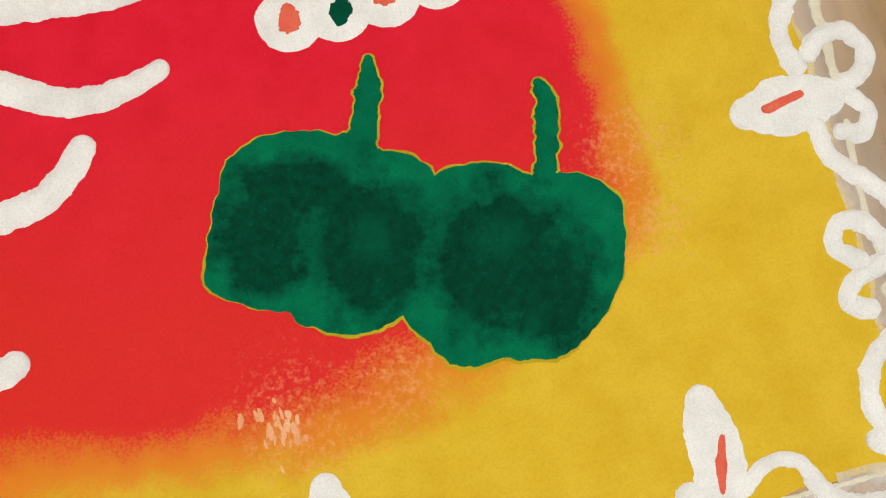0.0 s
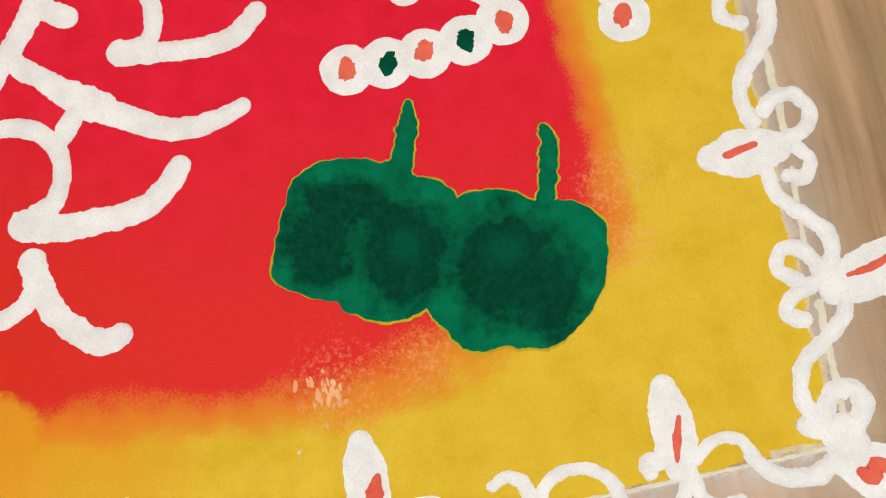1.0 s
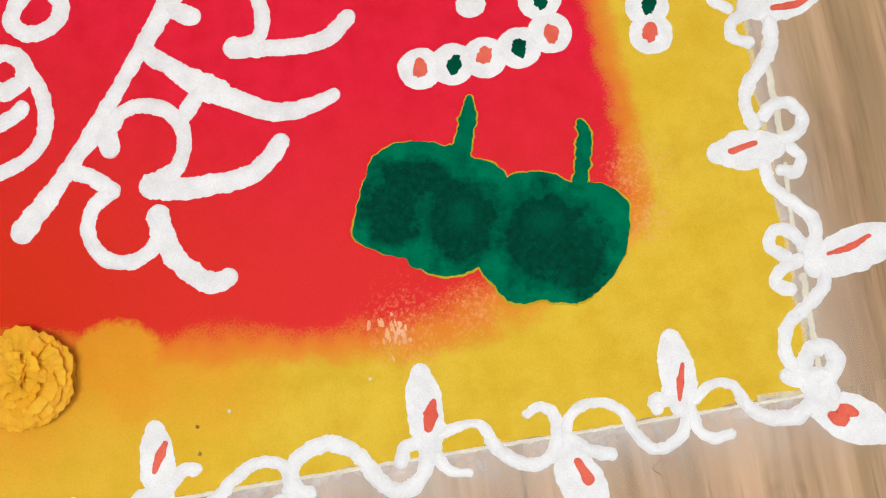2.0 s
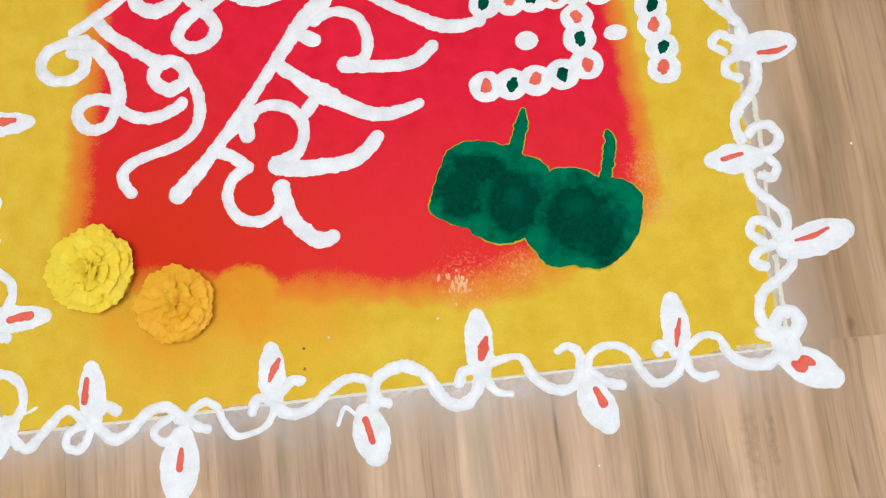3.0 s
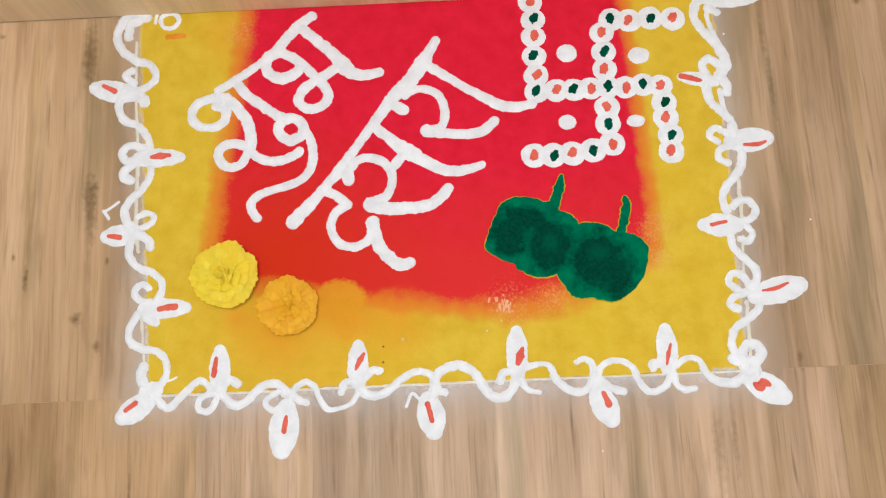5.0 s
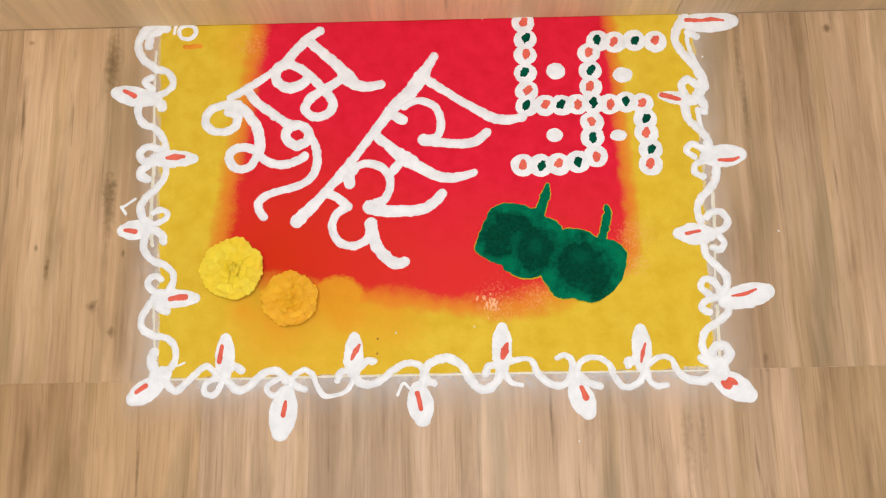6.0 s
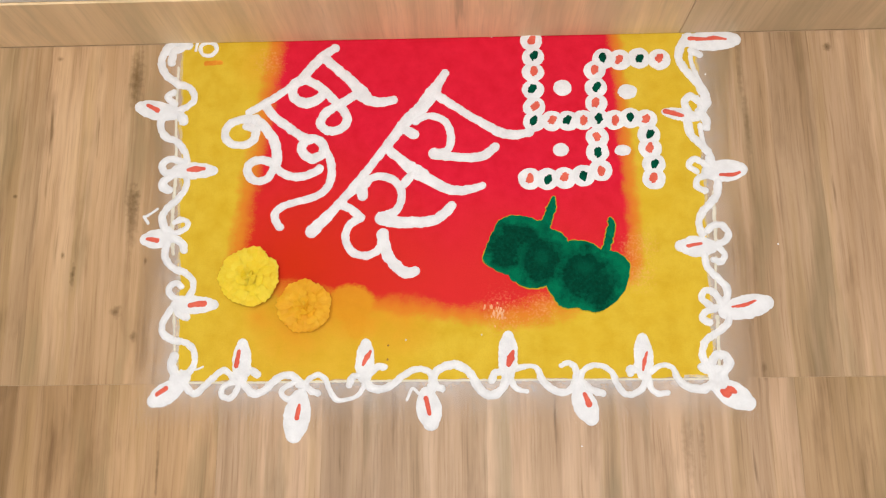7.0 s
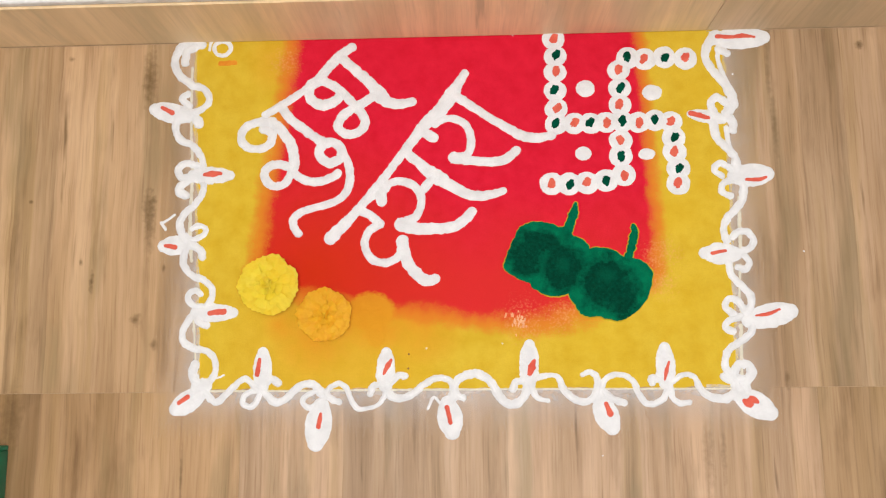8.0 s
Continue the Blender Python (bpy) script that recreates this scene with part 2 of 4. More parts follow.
    if along == "y":
        # printed knots and short splits
        warp = math_node(ns, ls, "MULTIPLY", math_node(ns, ls, "SUBTRACT", noise_node(ns, ls, 160, 4, p), 0.5), 1.6)
        for kx, ky, rx, ry, deep in KNOTS:
            sub = ns.new("ShaderNodeVectorMath")
            sub.operation = "SUBTRACT"
            ls.new(p, sub.inputs[0])
            sub.inputs[1].default_value = (kx, ky, 0)
            div = ns.new("ShaderNodeVectorMath")
            div.operation = "DIVIDE"
            ls.new(sub.outputs[0], div.inputs[0])
            div.inputs[1].default_value = (rx, ry, 1)
            ln = ns.new("ShaderNodeVectorMath")
            ln.operation = "LENGTH"
            ls.new(div.outputs[0], ln.inputs[0])
            near = math_node(ns, ls, "SUBTRACT", 1.1, math_node(ns, ls, "ADD", ln.outputs["Value"], warp), clamp=True)
            col = mix_node(ns, ls, math_node(ns, ls, "MULTIPLY", near, deep), col, (0.11, 0.065, 0.025))
    col = mix_node(ns, ls, 1.0, col, tint, "MULTIPLY")
    ls.new(col, b.inputs["Base Color"])
    ls.new(ramp_node(ns, ls, streaks, [(0.3, (0.5, 0.5, 0.5)), (0.7, (0.38, 0.38, 0.38))]), b.inputs["Roughness"])
    bump_node(ns, ls, b, pores, 0.12, 0.0006)
    return m


def plain_material(name, a, c, scale, rough, spec=0.3, bump=0.05):
    m, ns, ls, b = material(name, rough, spec)
    p = world_place(ns)
    n1 = noise_node(ns, ls, scale, 5, p)
    ls.new(ramp_node(ns, ls, n1, [(0.35, a), (0.65, c)]), b.inputs["Base Color"])
    bump_node(ns, ls, b, noise_node(ns, ls, scale * 12, 3, p), bump, 0.001)
    return m


def petal_material(name, deep, pale):
    m, ns, ls, b = material(name, 0.6, 0.25)
    tc = ns.new("ShaderNodeTexCoord")
    mp = ns.new("ShaderNodeMapping")
    mp.inputs["Scale"].default_value = (1, 0.25, 1)
    ls.new(tc.outputs["Object"], mp.inputs["Vector"])
    b.inputs["Subsurface Weight"].default_value = 0.5
    b.inputs["Subsurface Radius"].default_value = (0.006, 0.005, 0.002)
    b.inputs["Subsurface Scale"].default_value = 1.0
    veins = noise_node(ns, ls, 900, 3, mp.outputs[0])
    rand = ns.new("ShaderNodeObjectInfo").outputs["Random"]
    fac = math_node(ns, ls, "ADD", math_node(ns, ls, "MULTIPLY", veins, 0.75), math_node(ns, ls, "MULTIPLY", rand, 0.25))
    ls.new(ramp_node(ns, ls, fac, [(0.3, deep), (0.65, pale)]), b.inputs["Base Color"])
    bump_node(ns, ls, b, veins, 0.3, 0.0008)
    thin = ns.new("ShaderNodeBsdfTranslucent")
    thin.inputs[0].default_value = (*pale, 1)
    mixed = ns.new("ShaderNodeMixShader")
    mixed.inputs[0].default_value = 0.35
    ls.new(b.outputs[0], mixed.inputs[1])
    ls.new(thin.outputs[0], mixed.inputs[2])
    ls.new(mixed.outputs[0], ns["Material Output"].inputs[0])
    return m


def leaf_material():
    """Green powder rubbed on in rounds: darker, thinner turns inside each lobe, brighter where it lies thick."""
    m, ns, ls, b = material("leaf_green_powder", 0.95, 0.08)
    p = world_place(ns)
    fine, broad, mid = noise_node(ns, ls, 1200, 2, p), noise_node(ns, ls, 75, 4, p), noise_node(ns, ls, 260, 4, p, 0.65)
    col = ramp_node(ns, ls, broad, [(0.3, (0.0, 0.1, 0.048)), (0.7, (0.001, 0.15, 0.07))])

    def patches(rows, soft):
        total = None
        for x, y, rx, ry, turn in rows:
            d = near_patch(ns, ls, p, x, y, rx, ry, turn)
            d = math_node(ns, ls, "ADD", d, math_node(ns, ls, "MULTIPLY", math_node(ns, ls, "SUBTRACT", broad, 0.5), 0.9))
            d = math_node(ns, ls, "ADD", d, math_node(ns, ls, "MULTIPLY", math_node(ns, ls, "SUBTRACT", mid, 0.5), 0.4))
            near = math_node(ns, ls, "MULTIPLY", math_node(ns, ls, "SUBTRACT", 1.1, d), soft, clamp=True)
            total = near if total is None else math_node(ns, ls, "MAXIMUM", total, near)
        return total

    dark = patches([(0.3045, 0.140, 0.0205, 0.0235, 0), (0.3195, 0.157, 0.028, 0.0135, -14), (0.3417, 0.1284, 0.0235, 0.032, -14), (0.3882, 0.1114, 0.0315, 0.0310, 0), (0.4025, 0.0986, 0.0230, 0.028, -14)], 2.4)
    deep = ramp_node(ns, ls, mid, [(0.3, (0.0, 0.026, 0.014)), (0.7, (0.0, 0.056, 0.03))])
    col = mix_node(ns, ls, math_node(ns, ls, "MULTIPLY", dark, 0.97), col, deep)
    # thicker powder: the middle of the turns and the strokes between them
    thick = patches([(0.3432, 0.1302, 0.009, 0.010, 0), (0.3886, 0.119, 0.012, 0.009, -10), (0.3916, 0.082, 0.0038, 0.0100, -32), (0.3209, 0.1228, 0.0032, 0.018, -14), (0.3441, 0.1651, 0.003, 0.0084, -14), (0.416, 0.104, 0.0035, 0.008, 10), (0.3205, 0.139, 0.005, 0.004, 0), (0.409, 0.114, 0.004, 0.005, 0)], 1.6)
    col = mix_node(ns, ls, math_node(ns, ls, "MULTIPLY", thick, 0.38), col, (0.001, 0.1, 0.05))
    grit = ramp_node(ns, ls, noise_node(ns, ls, 520, 5, p, 0.75), [(0.6, (0, 0, 0)), (0.74, (0.4, 0.4, 0.4))])
    col = mix_node(ns, ls, grit, col, (0.004, 0.16, 0.085))
    speck = ramp_node(ns, ls, fine, [(0.3, (0.7, 0.7, 0.7)), (0.6, (1, 1, 1))])
    ls.new(mix_node(ns, ls, 0.5, col, speck, "MULTIPLY"), b.inputs["Base Color"])
    bump_node(ns, ls, b, math_node(ns, ls, "ADD", mid, broad), 0.8, 0.0015)
    return m


LEAF_GREEN = leaf_material()
YELLOW_BED, _ = bed_material()
RED_BED = red_material()
FLOOR_WOODS = [wood_material("wood_grain_tile", "y", 1.0, tint) for tint in ((0.99, 0.93, 0.79), (0.94, 0.9, 0.82), (0.82, 0.735, 0.57), (0.94, 0.895, 0.83), (0.82, 0.765, 0.62))]
SKIRT_WOODS = [wood_material("wood_grain_skirting", "z", 1.8, tint) for tint in ((0.97, 0.98, 0.9), (0.8, 0.82, 0.78))]
GROUT = plain_material("grout", (0.33, 0.22, 0.125), (0.39, 0.26, 0.155), 90, 0.9)
WALL_PAINT = plain_material("white_wall_paint", (0.74, 0.73, 0.72), (0.8, 0.79, 0.78), 6, 0.7)
PLASTER = plain_material("rough_plaster_edge", (0.66, 0.63, 0.62), (0.84, 0.82, 0.81), 60, 0.9, 0.1, 0.4)
GREEN_PLASTIC = plain_material("green_plastic", (0.0, 0.13, 0.07), (0.0, 0.19, 0.1), 20, 0.35, 0.5)
YELLOW_PETAL = petal_material("yellow_petal", (0.9, 0.65, 0.025), (0.96, 0.78, 0.07))
ORANGE_PETAL = petal_material("orange_petal", (0.86, 0.42, 0.012), (0.94, 0.56, 0.03))


def dust_material():
    """A thin veil of white powder blown off the border, thinning out over the tiles."""
    m, ns, ls, b = material("white_dust", 0.95, 0.05)
    b.inputs["Base Color"].default_value = (0.78, 0.77, 0.78, 1)
    p = world_place(ns)
    sep = ns.new("ShaderNodeSeparateXYZ")
    ls.new(p, sep.inputs[0])
    dx = math_node(ns, ls, "SUBTRACT", math_node(ns, ls, "ABSOLUTE", math_node(ns, ls, "SUBTRACT", sep.outputs[0], BED_X)), BED_HALF)
    dy = math_node(ns, ls, "SUBTRACT", BED_FOOT, sep.outputs[1])
    d = math_node(ns, ls, "MAXIMUM", dx, dy)
    near = math_node(ns, ls, "SUBTRACT", 1.0, math_node(ns, ls, "DIVIDE", d, 0.052), clamp=True)
    grain = ramp_node(ns, ls, noise_node(ns, ls, 55, 6, p, 0.7), [(0.38, (0, 0, 0)), (0.66, (1, 1, 1))])
    fade = math_node(ns, ls, "MULTIPLY", math_node(ns, ls, "MULTIPLY", near, near), math_node(ns, ls, "ADD", math_node(ns, ls, "MULTIPLY", grain, 0.3), 0.22))
    clear = ns.new("ShaderNodeBsdfTransparent")
    mixed = ns.new("ShaderNodeMixShader")
    ls.new(fade, mixed.inputs[0])
    ls.new(clear.outputs[0], mixed.inputs[1])
    ls.new(b.outputs[0], mixed.inputs[2])
    ls.new(mixed.outputs[0], ns["Material Output"].inputs[0])
    return m


BED_X, BED_HALF, BED_FOOT = 0.2350, 0.2823, -0.0005
WHITE_DUST = dust_material()
LAMP_GLASS = material("lamp_diffuser", 0.5)[0]
LAMP_GLASS.node_tree.nodes["Principled BSDF"].inputs["Base Color"].default_value = (0.9, 0.9, 0.88, 1)


# ---- builders ----
def thing(name, label, category, group="", kind=""):
    ob = new(name)
    ob.empty_display_size = 0.02
    return tagged(ob, label, category, group, kind)


def part(name, bm, mat, parent=None, label="", smooth=True):
    me = bpy.data.meshes.new(name)
    bm.to_mesh(me)
    bm.free()
    me.materials.append(mat)
    if smooth:
        me.polygons.foreach_set("use_smooth", [True] * len(me.polygons))
    ob = new(name, me)
    if parent:
        ob.parent = parent
    if label:
        ob["label"] = label
    return ob


def box(x0, x1, y0, y1, z0, z1, bevel=0.0):
    bm = bmesh.new()
    bmesh.ops.create_cube(bm, size=1, matrix=Matrix.Translation(((x0 + x1) / 2, (y0 + y1) / 2, (z0 + z1) / 2)) @ Matrix.Diagonal((x1 - x0, y1 - y0, z1 - z0, 1)))
    if bevel:
        bmesh.ops.bevel(bm, geom=bm.edges[:], offset=bevel, segments=2, affect="EDGES", profile=0.6)
    return bm


def spline(points, step=0.0012):
    """Points along a smooth line through a few control points, with the running share of each."""
    p = [Vector((*q[:2], 0)) for q in points]
    if len(p) == 2:
        p.insert(1, (p[0] + p[1]) / 2)
    n, out = len(p), []
    for i in range(n - 1):
        a, b, c, d = p[max(i - 1, 0)], p[i], p[i + 1], p[min(i + 2, n - 1)]
        k = max(2, int((c - b).length / step))
        for j in range(k):
            t = j / k
            out.append((((2 * b) + (c - a) * t + (2 * a - 5 * b + 4 * c - d) * t * t + (3 * b - a - 3 * c + d) * t ** 3) / 2, (i + t) / (n - 1)))
    out.append((p[-1], 1.0))
    return out


def at_share(widths, s):
    if isinstance(widths, (int, float)):
        return widths
    f = s * (len(widths) - 1)
    i = min(int(f), len(widths) - 2)
    return widths[i] + (widths[i + 1] - widths[i]) * (f - i)


def ridge(points, widths, z=0.0, height=0.2, wobble=0.18, lift=0.002):
    """A ridge of powder let run from the fingers: a rounded, slightly uneven bank with round ends. In mm, widths in mm."""
    line = spline([(x / 1000, y / 1000) for x, y in points])
    total = sum((line[i + 1][0] - line[i][0]).length for i in range(len(line) - 1))
    bm, rings, gone, cells = bmesh.new(), [], 0.0, 10
    # round ends beyond the first and last point
    seq = []
    first, last = (line[0][0] - line[1][0]).normalized(), (line[-1][0] - line[-2][0]).normalized()
    r0, r1 = at_share(widths, 0) / 2000, at_share(widths, 1) / 2000
    for k in range(5):
        a = math.pi / 2 * (1 - k / 5)
        seq.append((line[0][0] + first * r0 * 0.9 * math.sin(a), 0.0, max(math.cos(a), 0.06)))
    seq += [(q, s, 1.0) for q, s in line]
    for k in range(1, 6):
        a = math.pi / 2 * k / 5
        seq.append((line[-1][0] + last * r1 * 0.9 * math.sin(a), 1.0, max(math.cos(a), 0.06)))
    for i, (q, s, shrink) in enumerate(seq):
        way = seq[min(i + 1, len(seq) - 1)][0] - seq[max(i - 1, 0)][0]
        side = Vector((-way.y, way.x, 0)).normalized()
        half = at_share(widths, s) / 2000
        ring = []
        for j in range(cells + 1):
            u = -1 + 2 * j / cells
            # unevenness: slow along the line, finer at the edge
            e = noise.noise(Vector((q.x, q.y, (1 if u > 0 else -1) * 0.7)) * 160) + 0.7 * noise.noise(Vector((q.x, q.y, 0.3 if u > 0 else -0.3)) * 380) + 0.4 * noise.noise(Vector((q.x, q.y, u)) * 800)
            w = half * shrink * (1 + wobble * e)
            x = q + side * w * u
            h = min(2 * half * height, lift) * shrink ** 0.5 * (1 - abs(u) ** 2.4)
            h *= 1 + 0.22 * noise.noise(Vector((x.x, x.y, 3.0)) * 300)
            ring.append(bm.verts.new((x.x, x.y, z - 0.0003 + h + 0.00015 * noise.noise(x * 1500))))
        rings.append(ring)
    for a, b in zip(rings, rings[1:]):
        for j in range(cells):
            bm.faces.new((a[j], b[j], b[j + 1], a[j + 1]))
    bmesh.ops.recalc_face_normals(bm, faces=bm.faces[:])
    if sum(f.normal.z for f in bm.faces) < 0:
        bmesh.ops.reverse_faces(bm, faces=bm.faces[:])
    return bm


def heap(x, y, rx, ry, turn=0.0, z=0.0, height=0.003, seed=0.0, rough=0.07, flat=2.6, outline=None, cells=40, layers=9):
    """A low heap of powder: an uneven round, or a closed outline given as radii; in mm."""
    bm, rings = bmesh.new(), []
    c, s = math.cos(radians(turn)), math.sin(radians(turn))
    cx, cy = x / 1000, y / 1000
    for k in range(1, layers + 1):
        f, ring = k / layers, []
        for i in range(cells):
            a = 2 * math.pi * i / cells
            r = 1 + rough * (noise.noise(Vector((math.cos(a) * 1.4, math.sin(a) * 1.4, seed))) + 0.7 * noise.noise(Vector((math.cos(a) * 5, math.sin(a) * 5, seed + 9))) + 0.5 * noise.noise(Vector((math.cos(a) * 13, math.sin(a) * 13, seed + 5))))
            if outline:
                g = i / cells * len(outline)
                n = len(outline)
                q0, q1, q2, q3 = (outline[(int(g) + o) % n] for o in (-1, 0, 1, 2))
                t = g - int(g)
                r *= (2 * q1 + (q2 - q0) * t + (2 * q0 - 5 * q1 + 4 * q2 - q3) * t * t + (3 * q1 - q0 - 3 * q2 + q3) * t ** 3) / 2
            px, py = rx / 1000 * r * f * math.cos(a), ry / 1000 * r * f * math.sin(a)
            vx, vy = cx + c * px - s * py, cy + s * px + c * py
            h = height * (1 - f ** flat) * (1 + 0.3 * noise.noise(Vector((vx, vy, 0)) * 260) + 0.2 * noise.noise(Vector((vx, vy, 1)) * 700))
            ring.append(bm.verts.new((vx, vy, z - 0.0003 + h)))
        rings.append(ring)
    mid = bm.verts.new((cx, cy, z - 0.0003 + height))
    for i in range(cells):
        bm.faces.new((mid, rings[0][i], rings[0][(i + 1) % cells]))
    for a, b in zip(rings, rings[1:]):
        for i in range(cells):
            bm.faces.new((a[i], b[i], b[(i + 1) % cells], a[(i + 1) % cells]))
    return bm


def sheet(corners, z, nx=120, ny=80, amount=0.0003, ragged=0.0):
    """A thin bed of powder between four corners (mm), with a slightly uneven top and a thin rim down to the floor."""
    (ax, ay), (bx, by), (dx, dy), (ex, ey) = [(p[0] / 1000, p[1] / 1000) for p in corners]
    bm, grid = bmesh.new(), []
    for j in range(ny + 1):
        v, row = j / ny, []
        for i in range(nx + 1):
            u = i / nx
            x = (ax * (1 - u) + bx * u) * (1 - v) + (ex * (1 - u) + dx * u) * v
            y = (ay * (1 - u) + by * u) * (1 - v) + (ey * (1 - u) + dy * u) * v
            rim = i in (0, nx) or j in (0, ny)
            if rim and ragged:
                x += ragged * noise.noise(Vector((x, y, 0)) * 60)
                y += (0 if j == ny else ragged) * noise.noise(Vector((x, y, 5)) * 60)
            row.append(bm.verts.new((x, y, 0.0 if rim else z + amount * noise.noise(Vector((x, y, 2)) * 90))))
        grid.append(row)
    for j in range(ny):
        for i in range(nx):
            bm.faces.new((grid[j][i], grid[j][i + 1], grid[j + 1][i + 1], grid[j + 1][i]))
    return bm


# ---- the room ----
WALL_Y = 0.3935
floor = part("floor", box(-1.6, 2.0, -2.6, WALL_Y + 0.15, -0.06, -0.0004), GROUT, smooth=False)
tagged(floor, "matt wood-grain porcelain tile floor with fine joints", "floor", kind="structure")
wall_north = part("wall_north", box(-1.6, 2.0, WALL_Y + 0.009, WALL_Y + 0.15, -0.06, 2.8), WALL_PAINT, smooth=False)
tagged(wall_north, "plain white painted wall above the wood-grain skirting", "wall", kind="structure")
for name, dims in (("wall_south", (-1.6, 2.0, -2.75, -2.6)), ("wall_west", (-1.75, -1.6, -2.75, WALL_Y + 0.15)), ("wall_east", (2.0, 2.15, -2.75, WALL_Y + 0.15))):
    tagged(part(name, box(*dims, -0.06, 2.8), WALL_PAINT, smooth=False), "plain white painted room wall", "wall", kind="structure")
ceiling = part("ceiling", box(-1.75, 2.15, -2.75, WALL_Y + 0.15, 2.8, 2.9), WALL_PAINT, smooth=False)
tagged(ceiling, "plain white painted ceiling", "ceiling", kind="structure")
ceiling_light = thing("ceiling_light", "white ceiling panel lamp", "lamp")
part("housing", box(-0.34, 0.94, -0.64, 0.34, 2.66, 2.8, 0.006), LAMP_GLASS, ceiling_light)
skirting = thing("baseboard", "wood-grain tile skirting along the foot of the wall", "skirting", kind="structure")
plaster_edge = part("plaster_edge", box(-1.6, 2.0, WALL_Y + 0.001, WALL_Y + 0.0095, 0.0945, 0.104, 0.002), PLASTER, skirting, "rough white plaster bead")

# ---- the powder bed ----
powder_bed = thing("powder_bed", "rectangular bed of yellow and red rangoli powder on the tiles", "rangoli")
part("yellow_field", sheet([(-47.3, 2.3), (520.7, 0.7), (529.5, 392.8), (-65.5, 392.8)], 0.0005, amount=0.0002, ragged=0.004), YELLOW_BED, powder_bed, "yellow powder with an orange drift")
part("red_field", sheet([(-31.1, 14.6), (502.3, 12.6), (512.0, 392.6), (-50.2, 392.6)], 0.0009, amount=0.00015), RED_BED, powder_bed, "red powder fading to yellow round its edge")
random.seed(4)
for _ in range(26):
    part("fleck", heap(292.9 + random.gauss(0, 6), 70.7 + random.gauss(0, 5.5), random.uniform(0.7, 1.8), random.uniform(1.2, 4.0), random.uniform(-25, 10), 0.001, 0.0005, random.random() * 50, 0.3, cells=14, layers=3), PALE, powder_bed, "pale bare fleck in the powder")
part("smudge", ridge([(-34.6, 365.7), (-28.1, 366.9), (-18.8, 366.7)], 7.0, 0.001, 0.1, 0.4), ORANGE, powder_bed, "orange powder smudge")
for x, y, rx, ry, _ in DRIFTS:
    part("orange_mound", heap(x * 1000, y * 1000, rx * 950, ry * 950, 0, 0.0009, 0.0009, x * 90, 0.06, 2.0), RED_BED, powder_bed, "soft round of orange powder")
dust = thing("powder_dust", "thin veil of white powder blown over the tiles round the border", "dust", kind="stuff")
for a in (((BED_X - BED_HALF - 0.07, BED_FOOT - 0.07), (BED_X + BED_HALF + 0.07, BED_FOOT - 0.07), (BED_X + BED_HALF + 0.07, BED_FOOT), (BED_X - BED_HALF - 0.07, BED_FOOT)),
          ((BED_X - BED_HALF - 0.07, BED_FOOT), (BED_X - BED_HALF + 0.015, BED_FOOT), (BED_X - BED_HALF + 0.015, 0.391), (BED_X - BED_HALF - 0.07, 0.391)),
          ((BED_X + BED_HALF - 0.03, BED_FOOT), (BED_X + BED_HALF + 0.07, BED_FOOT), (BED_X + BED_HALF + 0.07, 0.391), (BED_X + BED_HALF - 0.03, 0.391))):
    bm = bmesh.new()
    bm.faces.new([bm.verts.new((x, y, 0.00025)) for x, y in a])
    part("dust_film", bm, WHITE_DUST, dust)
part("crumb", heap(598.2, 142.2, 1.05, 1.26, 20, 0, 0.0009, 1377, 0.3, cells=12, layers=3), WHITE, dust)
part("crumb", heap(536.0, 340.5, 1.12, 1.26, 20, 0, 0.0009, 1248, 0.3, cells=12, layers=3), WHITE, dust)
part("crumb", heap(295.3, 392.1, 1.2, 1.4, 20, 0, 0.0009, 870, 0.3, cells=12, layers=3), WHITE, dust)
part("crumb", heap(377.8, -68.0, 0.84, 0.98, 20, 0, 0.0009, 1063, 0.3, cells=12, layers=3), WHITE, dust)
part("crumb", heap(177.6, 37.8, 1.3, 1.3, 20, 0.001, 0.0007, 687, 0.3, cells=12, layers=3), BROWN, powder_bed)
part("crumb", heap(177.1, 22.9, 1.4, 1.4, 20, 0.001, 0.0007, 686, 0.3, cells=12, layers=3), BROWN, powder_bed)
part("crumb", heap(276.8, 48.0, 1.1, 1.1, 20, 0.001, 0.0007, 852, 0.3, cells=12, layers=3), CREAM, powder_bed)
part("crumb", heap(196.4, 43.6, 1.1, 1.3, 20, 0.001, 0.0007, 411, 0.3, cells=12, layers=3), CREAM, powder_bed)
# two thin curls of darker orange close beside the yellow flower
part("orange_curl", ridge([(24.3, 75.5), (25.2, 67.6), (30.3, 63.2)], 1.8, 0.0008), DRIFT, powder_bed)
part("orange_curl", ridge([(36.5, 76), (37.9, 71.1), (41.6, 69.8)], 1.8, 0.0008), DRIFT, powder_bed)
shred = thing("petal_shred", "small dry brown curl of petal lying on the tiles", "petal")
part("curl", ridge([(427.9, -22.7), (423, -26.1), (426.9, -30.2)], 1.7, 0), BROWN, shred)
